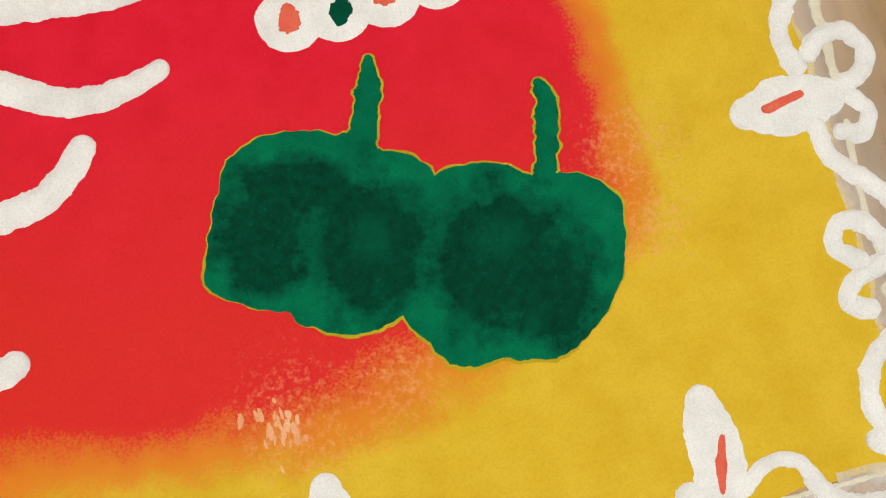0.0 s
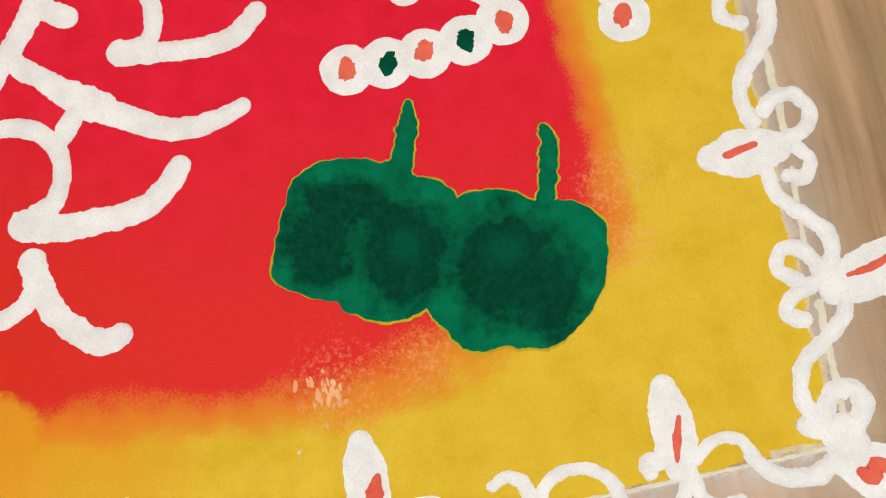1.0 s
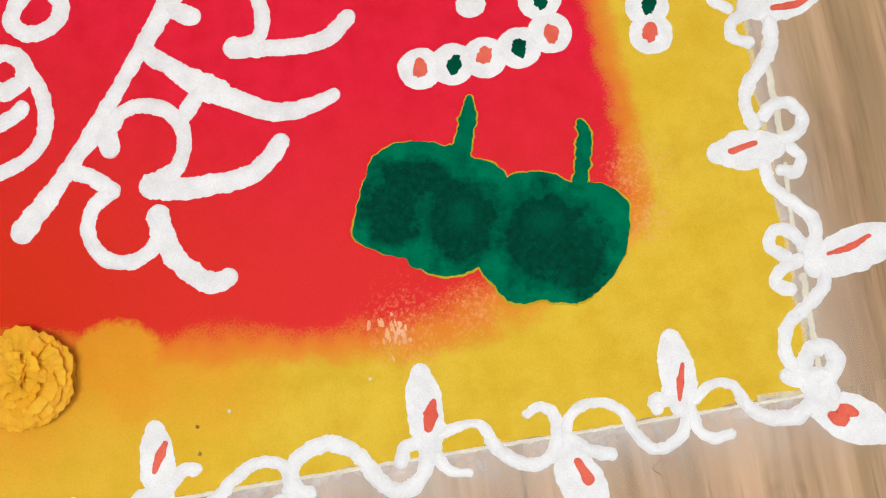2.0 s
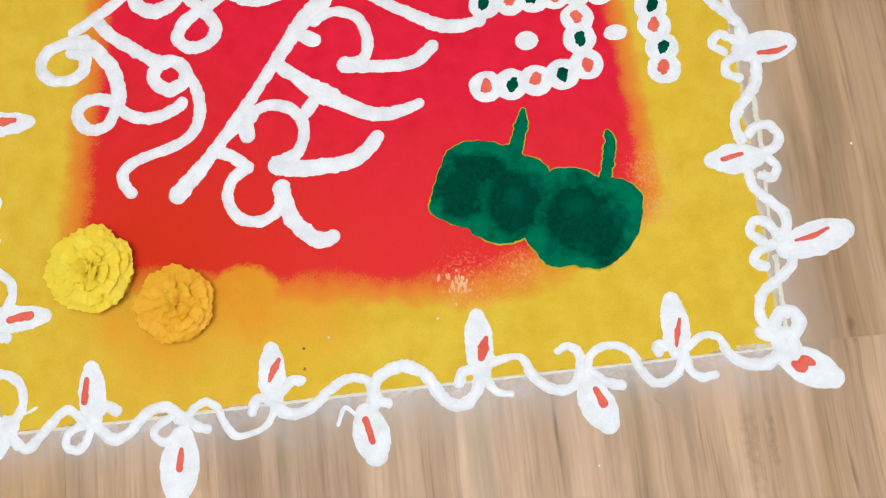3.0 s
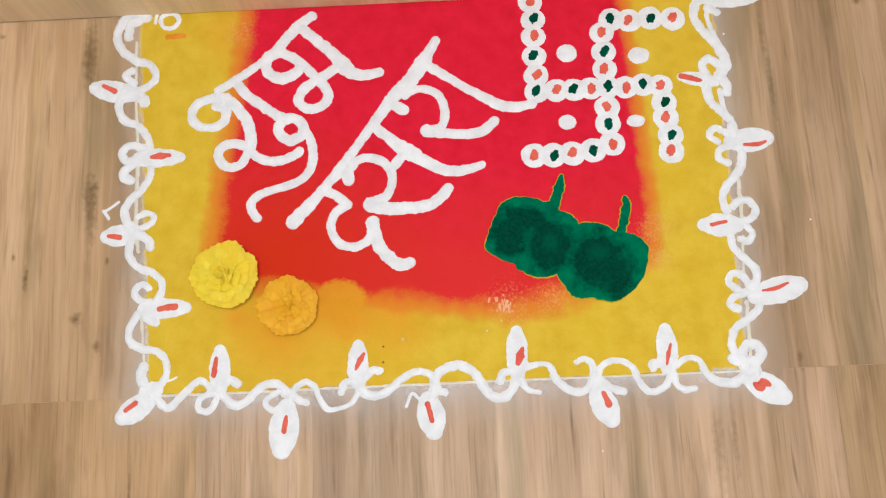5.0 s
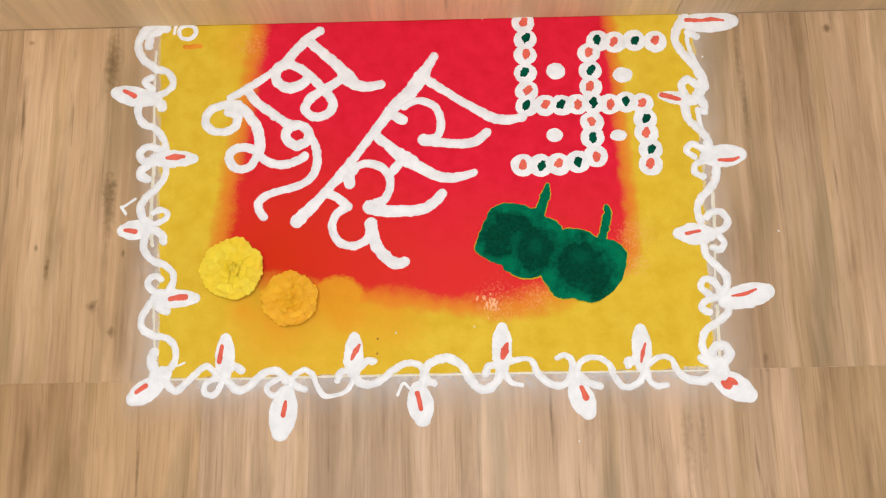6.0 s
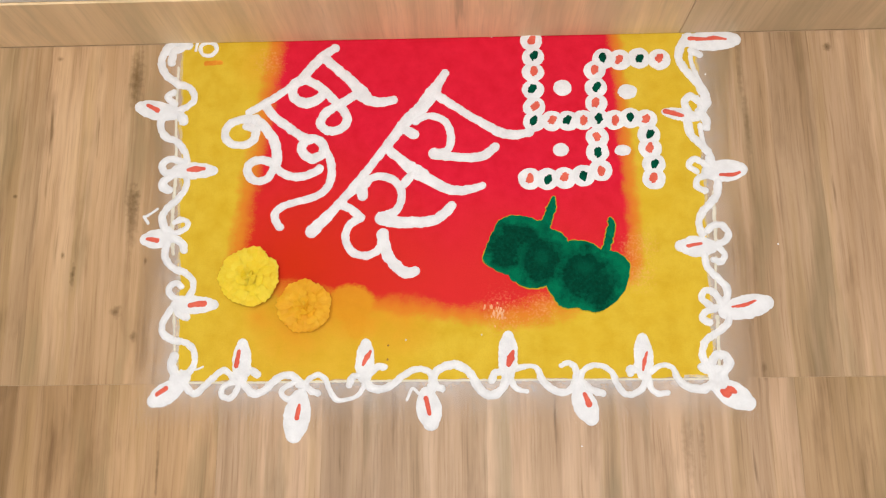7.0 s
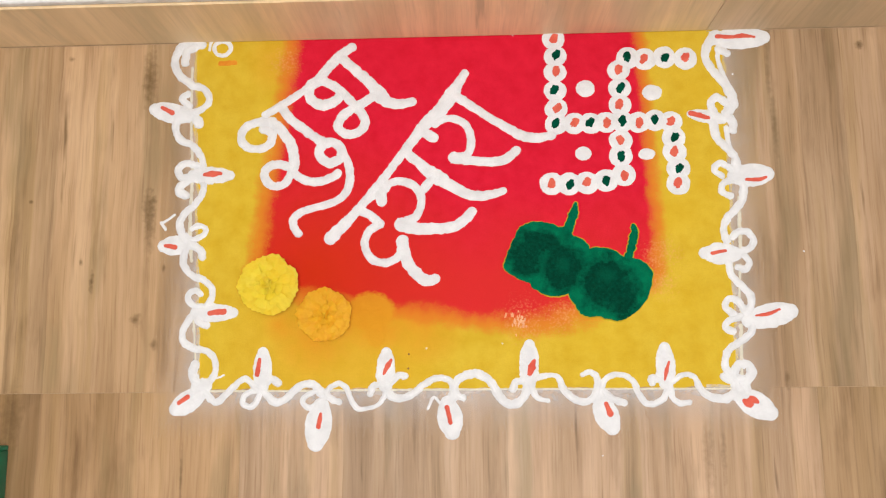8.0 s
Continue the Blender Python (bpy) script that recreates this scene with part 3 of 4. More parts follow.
# ---- lettering ----
word_upper = thing("powder_word", "white powder Devanagari word on red powder, short upper line", "lettering")
part("headline", ridge([(17.4, 304.7), (35.8, 315.3), (54.8, 328), (73.9, 342.9), (92.9, 364.2), (102.5, 373.9), (114.8, 382.1)], [9.3, 10.8, 9.3, 10.8, 12.9, 12.2, 10.8], 0.0009), WHITE, word_upper)
part("stroke", ridge([(102.6, 369), (119.2, 354.5), (135.8, 338.1), (145.6, 326.1), (155.4, 316.9), (168.3, 313.9), (182.5, 316.4)], [12.1, 12.1, 13.5, 18.5, 13.5, 12.1, 10.7], 0.0009), WHITE, word_upper)
part("stroke", ridge([(145.6, 329.6), (129.6, 317.5), (113.6, 308.2), (102.2, 298.2), (99.9, 288.7), (107.8, 281), (119.3, 281.5), (128.1, 288.8), (128.6, 299.7), (120, 310.8), (108.8, 323.4), (94.9, 336.2), (82.3, 342.7)], 11.3, 0.0009), WHITE, word_upper)
part("stroke", ridge([(82.3, 343.4), (68.8, 338.2), (66.6, 325.7), (74.6, 316.6), (86.3, 314.9), (97.2, 320.2), (102.2, 326.3)], [13.5, 13.5, 12.1, 12.8, 14.3, 12.8, 11.4], 0.0009), WHITE, word_upper)
part("stroke", ridge([(35.9, 312.5), (46.1, 299.3), (62.7, 286), (75.8, 276.3), (85.6, 271.3)], 11.3, 0.0009), WHITE, word_upper)
part("loop", ridge([(85.6, 270.7), (95.2, 271.2), (103, 263.6), (102.6, 253.6), (93.2, 248.4), (82.9, 251.9), (78.8, 261.4), (82.4, 269.4)], 11.9, 0.0009), WHITE, word_upper)
part("stroke", ridge([(103.7, 260.9), (111.1, 247.4), (113.3, 232.1), (110.4, 217), (98.1, 204.8), (78.1, 198.6), (62.5, 194.3), (52.7, 186.7), (51.8, 177.7), (57.7, 169.2)], [9.7, 10.4, 10.4, 9.7, 9.7, 9.0, 9.0, 9.7, 10.4, 9.7], 0.0009), WHITE, word_upper)
part("loop", ridge([(26.9, 295.6), (9.4, 295.9), (-4.6, 290.1), (-8.4, 276.6), (-0.2, 266.9), (15.2, 266), (24.6, 273.2), (25.4, 284), (14.9, 287.6)], [12.0, 11.3, 10.6, 10.6, 9.9, 9.9, 10.6, 11.3, 9.9], 0.0009), WHITE, word_upper)
part("stroke", ridge([(23.6, 296.3), (36.9, 285.2), (47.2, 270.1), (51, 253.2), (49.5, 241.9)], [12.7, 12.7, 12.7, 12.7, 14.1], 0.0009), WHITE, word_upper)
part("loop", ridge([(49.5, 241.9), (38.4, 246.8), (25.7, 246.3), (18.4, 237.2), (22.7, 226.5), (33, 222.3), (43, 227.4), (47.7, 237.9)], 10.5, 0.0009), WHITE, word_upper)
part("stroke", ridge([(50.2, 238.6), (61.3, 229.7), (77.3, 226.8), (91.1, 230.5), (99.9, 236.3)], 10.5, 0.0009), WHITE, word_upper)
word_lower = thing("powder_word", "white powder Devanagari word on red powder, long lower line", "lettering")
part("headline", ridge([(92.3, 163.5), (106.9, 178), (122.2, 194.6), (140.7, 216.5), (159.4, 241.2), (178.2, 266.2), (197.3, 290.8), (213.4, 306.1), (226.3, 324.4), (234.8, 338), (240.7, 348.3)], [15.4, 14.0, 11.2, 11.9, 9.8, 11.9, 15.4, 17.5, 16.8, 11.2, 10.5], 0.0009), WHITE, word_lower)
part("stroke", ridge([(229.5, 322.3), (248.6, 309.5), (267.6, 296.1), (286.5, 284.2), (302.2, 275.2), (317.9, 272.2), (335.7, 274.5)], [12.6, 10.5, 9.8, 11.2, 12.6, 11.9, 10.5], 0.0009), WHITE, word_lower)
part("stroke", ridge([(194.8, 280.7), (205.6, 274.4)], 12.6, 0.0009), WHITE, word_lower)
part("stroke", ridge([(206.9, 289.9), (217.8, 295.8), (230.6, 294.9), (241.4, 287.9), (246.3, 276.3), (246.2, 262.9), (241.7, 254.3), (230.3, 251.1)], [9.8, 9.1, 9.8, 9.8, 9.8, 9.8, 9.8, 12.6], 0.0009), WHITE, word_lower)
part("stroke", ridge([(227.7, 251.2), (247.9, 247.5), (270, 245.7), (284.5, 248.8), (296.7, 258.5)], [14.6, 10.4, 11.1, 11.8, 10.4], 0.0009), WHITE, word_lower)
part("stroke", ridge([(173.8, 259.6), (192.3, 243.2), (206.8, 231.7), (222.5, 221.5), (238.1, 212.1), (253.7, 207.9), (269.4, 209.6), (281.3, 213.3)], [11.0, 12.4, 17.9, 13.8, 12.4, 11.7, 10.3, 9.0], 0.0009), WHITE, word_lower)
part("stroke", ridge([(148.4, 203.2), (147.1, 213.7), (153.3, 221.5)], [12.5, 15.2, 13.9], 0.0009), WHITE, word_lower)
part("stroke", ridge([(150.2, 217.6), (158.3, 224), (169.6, 225.8), (181, 222.3), (189.8, 213), (191.7, 201.2), (188, 189.6), (179.9, 182), (168.7, 177.7)], [11.1, 9.7, 9.7, 10.4, 10.4, 9.7, 9.7, 12.4, 15.2], 0.0009), WHITE, word_lower)
part("stroke", ridge([(192.3, 214.2), (198.6, 222), (204.9, 229.8)], 10.4, 0.0009), WHITE, word_lower)
part("stroke", ridge([(168.1, 177), (184.9, 173.5), (206.7, 172.5), (225.3, 174.1), (239.1, 182.3), (246.6, 190.5)], [13.7, 15.0, 13.7, 13.0, 11.6, 12.3], 0.0009), WHITE, word_lower)
part("stroke", ridge([(124.1, 194.6), (136.1, 187.9), (146.3, 178.7)], [11.0, 10.3, 11.7], 0.0009), WHITE, word_lower)
part("stroke", ridge([(146.3, 178), (135.1, 171.1), (130.3, 160.3), (132.4, 147.6), (140.6, 138.6), (153, 135.9), (164.7, 140.8), (171.4, 148.9)], [10.9, 9.5, 9.5, 9.5, 9.5, 9.5, 9.5, 12.2], 0.0009), WHITE, word_lower)
part("stroke", ridge([(171.3, 159.7), (172.7, 147), (177.7, 134.2), (188.2, 121.5), (197.4, 115.8), (206.6, 118.1)], [14.9, 14.9, 13.5, 14.2, 13.5, 11.5], 0.0009), WHITE, word_lower)
# ---- beaded symbol ----
bead_symbol = thing("bead_symbol", "auspicious hooked cross of white powder beads with red and green centres", "rangoli motif")
def bead(x, y, rx, ry, seed, colour, dx, dy, turn, owner, size=1.0):
    b = part("bead", heap(x, y, rx, ry, 0, 0.001, 0.0017, seed, 0.05, 3.2, cells=36), WHITE, owner)
    dab = heap(x + dx, y + dy, 5.0 * size, 6.6 * size, turn, 0.0024, 0.0008, seed + 40, 0.14 if colour is GREEN_DAB else 0.08, cells=28, layers=5)
    part("dab", dab, colour, b, "dark green powder dab" if colour is GREEN_DAB else "coral red powder dab")


GREEN_DAB = powder("green_dab_powder", (0.0, 0.04, 0.02), (0.0, 0.075, 0.04))
for n, (x, y, green) in enumerate(((340.6, 385.4, 0), (341.9, 365.7, 1), (341.3, 346.8, 0), (340.6, 325.4, 1), (341.2, 304.8, 0), (340.6, 287.2, 1), (360.2, 287.5, 0), (378.6, 287.1, 1), (395.1, 288.1, 0), (412.2, 288.5, 1), (430.4, 287.4, 0), (448.2, 289.1, 1), (465.7, 287.4, 0), (411.2, 307.5, 0), (411.6, 326.6, 1), (411.3, 347.4, 0))):
    bead(x, y, 13.2, 12.6, n * 3.7, GREEN_DAB if green else CORAL, random.uniform(-1, 1), random.uniform(-1, 1), random.uniform(-40, 5), bead_symbol)
for n, (x, y, green) in enumerate(((422.3, 361.7, 1), (440.2, 359.9, 0), (462.1, 361.5, 1), (485.1, 359.6, 0), (410.4, 267, 0), (409.6, 249.7, 1), (412.0, 228.6, 0), (393.0, 222.8, 1), (371.9, 220.4, 0), (352.6, 219.5, 1), (333.6, 220.2, 0), (467.7, 269.2, 1), (467.9, 253.3, 0), (471.1, 234.7, 1), (470, 217.7, 0))):
    bead(x, y, 13.6, 13.2, 80 + n * 3.7, GREEN_DAB if green else CORAL, random.uniform(-1, 1), random.uniform(-1, 1), random.uniform(-40, 5), bead_symbol)
part("dot", heap(373.9, 327.4, 10.9, 10.2, 0, 0.001, 0.0017, 995, 0.08, 3), WHITE, bead_symbol)
part("dot", heap(446.9, 321.1, 11.4, 9.5, 0, 0.001, 0.0017, 1110, 0.08, 3), WHITE, bead_symbol)
part("dot", heap(369.0, 253.2, 9.4, 8.2, 0, 0.001, 0.0017, 992, 0.08, 3), WHITE, bead_symbol)
part("dot", heap(437.8, 251.2, 9.4, 6.9, 0, 0.001, 0.0017, 1102, 0.08, 3), WHITE, bead_symbol)
# ---- green leaf pair ----
leaf_pair = thing("powder_leaf_pair", "two-lobed green powder leaf with short stems on red powder", "rangoli motif")
LOBE_WEST = [45.3, 47.2, 46.8, 44.7, 40.8, 38.5, 40.3, 39.2, 38.0, 40.2, 40.8, 42.4, 43.5, 43.9, 45.4, 44.2, 43.0, 42.6, 42.6, 43.3, 44.3, 46.1, 42.7, 39.3, 35.8, 33.3, 31.8, 35.2, 34.7, 37.1, 38.9, 39.9, 41.0, 42.1, 43.9, 42.7, 42.2, 42.5, 43.4, 43.8]
LOBE_EAST = [42.3, 43.0, 45.1, 44.1, 42.9, 40.7, 38.2, 35.9, 34.8, 37.5, 39.0, 40.8, 42.7, 45.5, 45.0, 43.5, 42.0, 41.2, 41.7, 43.2, 45.0, 46.4, 47.0, 44.7, 44.8, 43.9, 40.2, 35.4, 34.8, 35.9, 36.5, 37.6, 37.5, 36.9, 37.0, 37.1, 37.8, 39.1, 40.0, 40.8]
for x, y, seed, outline in ((326.3, 136.7, 1.0, LOBE_WEST), (394.0, 107.4, 2.0, LOBE_EAST)):
    part("lobe_edge", heap(x, y, 1.017, 1.017, 0, 0.0015, 0.0006, seed + 0.15, 0.055, 6, outline=outline, cells=160, layers=6), OLIVE, leaf_pair, "olive rim where green meets yellow powder")
    part("lobe", heap(x, y, 1, 1, 0, 0.00155, 0.0014, seed, 0.045, 8, outline=outline, cells=160, layers=18), LEAF_GREEN, leaf_pair)
for line, widths in (([(348.4, 164.8), (351.6, 176.2), (355.8, 184.2), (357.2, 190.8), (358.8, 197.4)], [12.5, 10.8, 11.0, 8.8, 4.6]),
                     ([(412.2, 137.3), (417.3, 151.7), (419.9, 162.4), (419.9, 170.5), (419.4, 172.6)], [9.4, 9.2, 9.0, 6.4, 4.6])):
    part("stem_edge", ridge(line, [w + 1.3 for w in widths], 0.0015, 0.2, 0.3, 0.0005), OLIVE, leaf_pair, "olive rim where green meets red powder")
    part("stem", ridge(line, widths, 0.0015, 0.2, 0.28, 0.0014), LEAF_GREEN, leaf_pair)
# ---- border ----
def lamp_motif(base, tip, width, wick, wick_width, label="white powder oil lamp motif with a coral flame dab"):
    """A pointed drop of white powder from base to tip (mm) with a coloured dab."""
    ob = thing("lamp_motif", label, "rangoli motif", "lamp motifs round the border")
    (ax, ay), (bx, by) = base, tip
    reach = 1 - 0.25 * width / math.hypot(bx - ax, by - ay)
    row = [(ax + (bx - ax) * s, ay + (by - ay) * s) for s in (0.0, 0.27 * reach, 0.53 * reach, 0.8 * reach, reach)]
    drop = part("drop", ridge(row, [width * k for k in (0.6, 0.92, 1.0, 0.9, 0.6)], 0.0004, 0.16, 0.06), WHITE, ob)
    part("flame_dab", ridge(wick, wick_width, 0.0021, 0.2, 0.18, 0.001), CORAL, drop, "coral red powder dab")
    return ob


lamp_motif((21.9, 6.2), (21.9, 46.9), 25.3, [(18.8, 33.7), (16.5, 18.2)], [4.2, 6.0])
lamp_motif((85.0, -14.5), (78.7, -61.8), 28.7, [(84.7, -23.8), (82.7, -36.6)], [4.2, 5.9])
lamp_motif((152.7, 4.8), (154.0, 45.3), 25.1, [(159, 32), (155.4, 26.1), (151.3, 17.8)], [3.0, 6.6, 3.6])
lamp_motif((218.2, -13.0), (223.9, -50.6), 27.3, [(217.6, -17.6), (221.1, -33.3)], [5.3, 5.3])
lamp_motif((303.9, 6.6), (305.1, 51.8), 26.1, [(309.9, 30.2), (306.7, 23.1), (304.7, 16)], [3.0, 8.9, 5.4])
lamp_motif((376.9, -11.7), (391.6, -46.5), 25.8, [(382.6, -15.3), (386.8, -25.8)], [4.7, 7.0])
lamp_motif((446.0, 5.0), (446.3, 47.6), 25.8, [(449.8, 27.3), (446.8, 17.9), (444.5, 8.5)], [2.4, 5.3, 2.4])
lamp_motif((-43.4, -1.3), (-75.8, -21.0), 24.1, [(-66.3, -11.1), (-57.1, -4.7)], [4.8, 5.4])
lamp_motif((520.0, -7.5), (557.6, -29.8), 26.8, [(524.8, -13.3), (529.2, -15.7), (532.4, -12.3), (538, -14.6)], [4.7, 9.9, 8.7, 4.7])
lamp_motif((-68.9, 304.4), (-114.1, 315.7), 23.5, [(-99, 315.3), (-87.5, 308.9)], [4.6, 6.5])
lamp_motif((-62.1, 236.6), (-14.7, 235.8), 23.1, [(-48, 237), (-39.7, 237.6), (-30.2, 238)], [4.5, 8.3, 4.5])
lamp_motif((-62.8, 159.0), (-97.3, 157.6), 22.6, [(-88.5, 158.1), (-77.7, 156.6)], [4.4, 6.3])
lamp_motif((-52.5, 84.6), (-6.2, 83.9), 23.5, [(-37, 83.7), (-21.7, 85.4)], [5.5, 7.4])
lamp_motif((518.7, 381.3), (579.1, 382.7), 25.7, [(521.5, 384), (537.4, 382.9), (548.5, 384.1), (561.8, 382.4)], [6.4, 4.5, 5.8, 3.2])
lamp_motif((521.8, 288.9), (483.4, 296.5), 18.8, [(487.1, 296.4), (497, 293.5), (506.3, 290.6)], [5.7, 6.3, 4.4])
lamp_motif((529.3, 224.5), (572.8, 227.6), 25.9, [(542.6, 221), (555.5, 220.7), (563.7, 223.2)], [3.7, 4.9, 3.1])
lamp_motif((526.1, 140.2), (487.4, 141.4), 26.6, [(501.4, 141.2), (515.5, 143.5)], [4.8, 3.6])
lamp_motif((534.7, 69.3), (586.8, 80.1), 26.1, [(542.8, 74.1), (554.8, 75.7), (567.8, 80.4)], [2.4, 4.8, 2.4])
def strand(points, widths, z):
    """A vine stroke of the border: thinner and more ragged than the lettering."""
    thin = widths * 0.92 if isinstance(widths, (int, float)) else [w * 0.92 for w in widths]
    return ridge(points, thin, z, wobble=0.26)


border_south = thing("powder_vine", "curling white powder vine along the front edge of the bed", "rangoli border", "border vines")
part("vine", strand([(-41.1, 1), (-28.4, -10.3), (-19.7, -5.7), (-9.4, 4.8), (2.2, 13.6), (10.3, 8.7), (16.7, 1.6)], [10.3, 8.4, 7.7, 8.4, 8.4, 8.4, 9.0], 0.0005), WHITE, border_south)
part("curl", strand([(14.3, 1.6), (3.7, -3), (1.1, -11.2), (8.5, -16), (15.5, -11.4), (20.3, 0.3)], 7.1, 0.0005), WHITE, border_south)
part("curl", strand([(20.8, 3.9), (31.2, 12.7), (39.2, 9)], 9.7, 0.0005), WHITE, border_south)
part("vine", strand([(22.8, 0.3), (35.2, -10.4), (47.1, -7.6), (58.7, 3.5), (69.3, 8.1), (79, 5.6), (85.3, -2.7)], [9.0, 9.6, 9.0, 9.0, 9.6, 9.0, 10.3], 0.0005), WHITE, border_south)
part("curl", strand([(82.2, 0.8), (70.3, -3.7), (65.2, -10.7), (71.4, -17.3), (79.6, -13.2)], 6.4, 0.0005), WHITE, border_south)
part("curl", strand([(88.8, -0.4), (95, -7.5), (104, -11.7)], 7.7, 0.0005), WHITE, border_south)
part("vine", strand([(87.8, -8.6), (93.5, 3.1), (102.4, 7.7), (110.8, 4.1), (115.9, -7.8), (122, -17.2), (128.6, -19), (142.8, -15.7), (150.5, -8.1), (153.9, 2.4)], [7.0, 7.0, 7.0, 7.0, 6.4, 7.0, 5.1, 5.1, 5.7, 7.6], 0.0005), WHITE, border_south)
part("curl", strand([(149.7, 7.2), (140.1, 4.9), (136.7, -3.3)], 8.3, 0.0005), WHITE, border_south)
part("curl", strand([(158, 8.3), (166.3, 15.3), (173.5, 15.2)], 9.6, 0.0005), WHITE, border_south)
part("vine", strand([(153.3, 2.4), (159.4, -5.9), (170.7, -7.8), (182.6, -3.2), (193.3, 6.1), (204.6, 11.9), (215.3, 12.3), (223.7, 6.3), (224.8, -5.4), (221.2, -13)], [10.2, 10.2, 8.9, 8.3, 8.3, 8.3, 8.3, 9.6, 11.5, 12.8], 0.0005), WHITE, border_south)
part("curl", strand([(224.2, 4), (228.9, -5.5), (234.8, -7.9)], 8.3, 0.0005), WHITE, border_south)
part("line", ridge([(210.5, -13.5), (204.6, -7.6), (201.6, -9.9), (197.5, -19.2)], 3.2, 0.0005), WHITE, border_south)
part("vine", strand([(223.6, -0.7), (229.6, 11), (242.2, 16.8), (254.1, 15.4), (264.7, 7.1), (270.4, -3.6), (278, -13), (288.5, -14.9), (297.5, -8.6), (302.6, 3.1)], [8.2, 10.1, 11.4, 11.4, 10.8, 10.1, 10.1, 10.8, 9.5, 10.8], 0.0005), WHITE, border_south)
part("curl", strand([(298.6, 9), (290.2, 7.9), (286.5, -0.2)], 8.9, 0.0005), WHITE, border_south)
part("curl", strand([(306.7, 0.7), (312.3, -8.7), (323.4, -11.8)], [8.8, 6.3, 5.0], 0.0005), WHITE, border_south)
part("vine", strand([(309.3, 10.7), (324.2, 14.6), (334.2, 12.2), (339.7, 0.3), (348.2, -9.1), (359.8, -13.3), (370, -9.3), (375.2, 2.3), (373.9, 12.9), (367, 17.7), (359.8, 14.8)], [8.2, 6.9, 6.9, 9.4, 8.8, 8.2, 8.2, 8.8, 8.2, 7.5, 6.9], 0.0005), WHITE, border_south)
part("vine", strand([(378.8, -10.6), (380, 4.6), (390.5, 13.9), (402.9, 13.7), (412.6, 6.6), (417.2, -5.2), (424.8, -15.2), (434.2, -15.3), (443.9, -9), (449.4, 3.8)], [10.0, 7.5, 7.5, 7.5, 7.5, 7.5, 7.5, 7.5, 7.5, 8.8], 0.0005), WHITE, border_south)
part("curl", strand([(380.9, -2.5), (391.1, -10.7), (402, -14.9)], 8.2, 0.0005), WHITE, border_south)
part("curl", strand([(440.3, 8.6), (431, 9.9), (431.9, 5.7)], 8.8, 0.0005), WHITE, border_south)
part("curl", strand([(450, 3.8), (452.1, -9.6), (459.3, -15.5), (469.3, -14.5)], [7.5, 7.5, 6.9, 6.9], 0.0005), WHITE, border_south)
part("vine", strand([(453.2, 7.3), (465.4, 14.2), (475.2, 11.1), (481.3, -1.2), (489.6, -8.3), (503.4, -11.4), (514.2, -7.4), (524.8, 0.6)], [7.5, 6.9, 7.5, 8.1, 9.4, 10.0, 11.2, 11.2], 0.0005), WHITE, border_south)
part("curl", strand([(-47.4, 4.6), (-39.7, 6.9)], 19.4, 0.0005), WHITE, border_south)
part("curl", strand([(517.6, 5.4), (520.2, -5.2)], 13.7, 0.0005), WHITE, border_south)
part("line", ridge([(-31, 14), (-23.9, 15.7), (-16.8, 19.8)], 3.2, 0.0005), WHITE, border_south)
part("line", ridge([(-36.3, 1), (20.9, 0.6), (78, 0.3)], 2.4, 0.0003, 0.15, 0.5), CREAM, border_south)
part("line", ridge([(92.9, 0.7), (187, 0.6), (280.6, 0.4)], 2.4, 0.0003, 0.15, 0.5), CREAM, border_south)
part("line", ridge([(281.8, 0.4), (403.7, -0.4), (524.6, -1.1)], 2.3, 0.0003, 0.15, 0.5), CREAM, border_south)
border_west = thing("powder_vine", "curling white powder vine along the short edge, beside open floor", "rangoli border", "border vines")
part("vine", strand([(-57.1, 388.9), (-74.5, 392.2), (-85, 380.3), (-87.4, 366.2), (-79.9, 351.9), (-66.7, 341.8), (-53.3, 336.6), (-46.1, 324.6), (-52, 314.4), (-64, 309.1)], [13.0, 12.3, 10.8, 10.1, 10.1, 10.1, 9.4, 9.4, 9.4, 10.1], 0.0005), WHITE, border_west)
part("curl", strand([(-64.9, 386.3), (-73.9, 382.2), (-75.6, 368)], 11.0, 0.0005), WHITE, border_west)
part("curl", strand([(-38.6, 391.4), (-30.1, 392.6), (-23.7, 383.9), (-29.9, 376.2), (-39.2, 377.1), (-43, 385.8), (-38.6, 391.4)], 7.3, 0.0005), WHITE, border_west)
part("curl", strand([(-46.8, 394.4), (-48.1, 383)], 4.4, 0.0005), WHITE, border_west)
part("curl", strand([(-68.4, 316.8), (-77.5, 326), (-70.7, 331.4)], 8.7, 0.0005), WHITE, border_west)
part("curl", strand([(-74.6, 312.1), (-62.4, 304.3), (-56.7, 295.2)], 12.2, 0.0005), WHITE, border_west)
part("vine", strand([(-80.8, 306.7), (-83.6, 290.3), (-76.3, 277.2), (-62.9, 270.9), (-53.1, 258.5), (-50.5, 246.4), (-55.8, 238.5)], [11.4, 9.2, 10.0, 9.2, 9.2, 9.2, 11.4], 0.0005), WHITE, border_west)
part("curl", strand([(-56.3, 247.2), (-70.7, 250.8), (-77.9, 242.9), (-74.7, 234.2), (-63.2, 234.7)], [9.2, 9.2, 9.2, 9.2, 11.3], 0.0005), WHITE, border_west)
part("curl", strand([(-61.8, 233.3), (-73.6, 226.9), (-76.3, 219), (-68.2, 213.6)], [11.2, 9.8, 11.2, 9.8], 0.0005), WHITE, border_west)
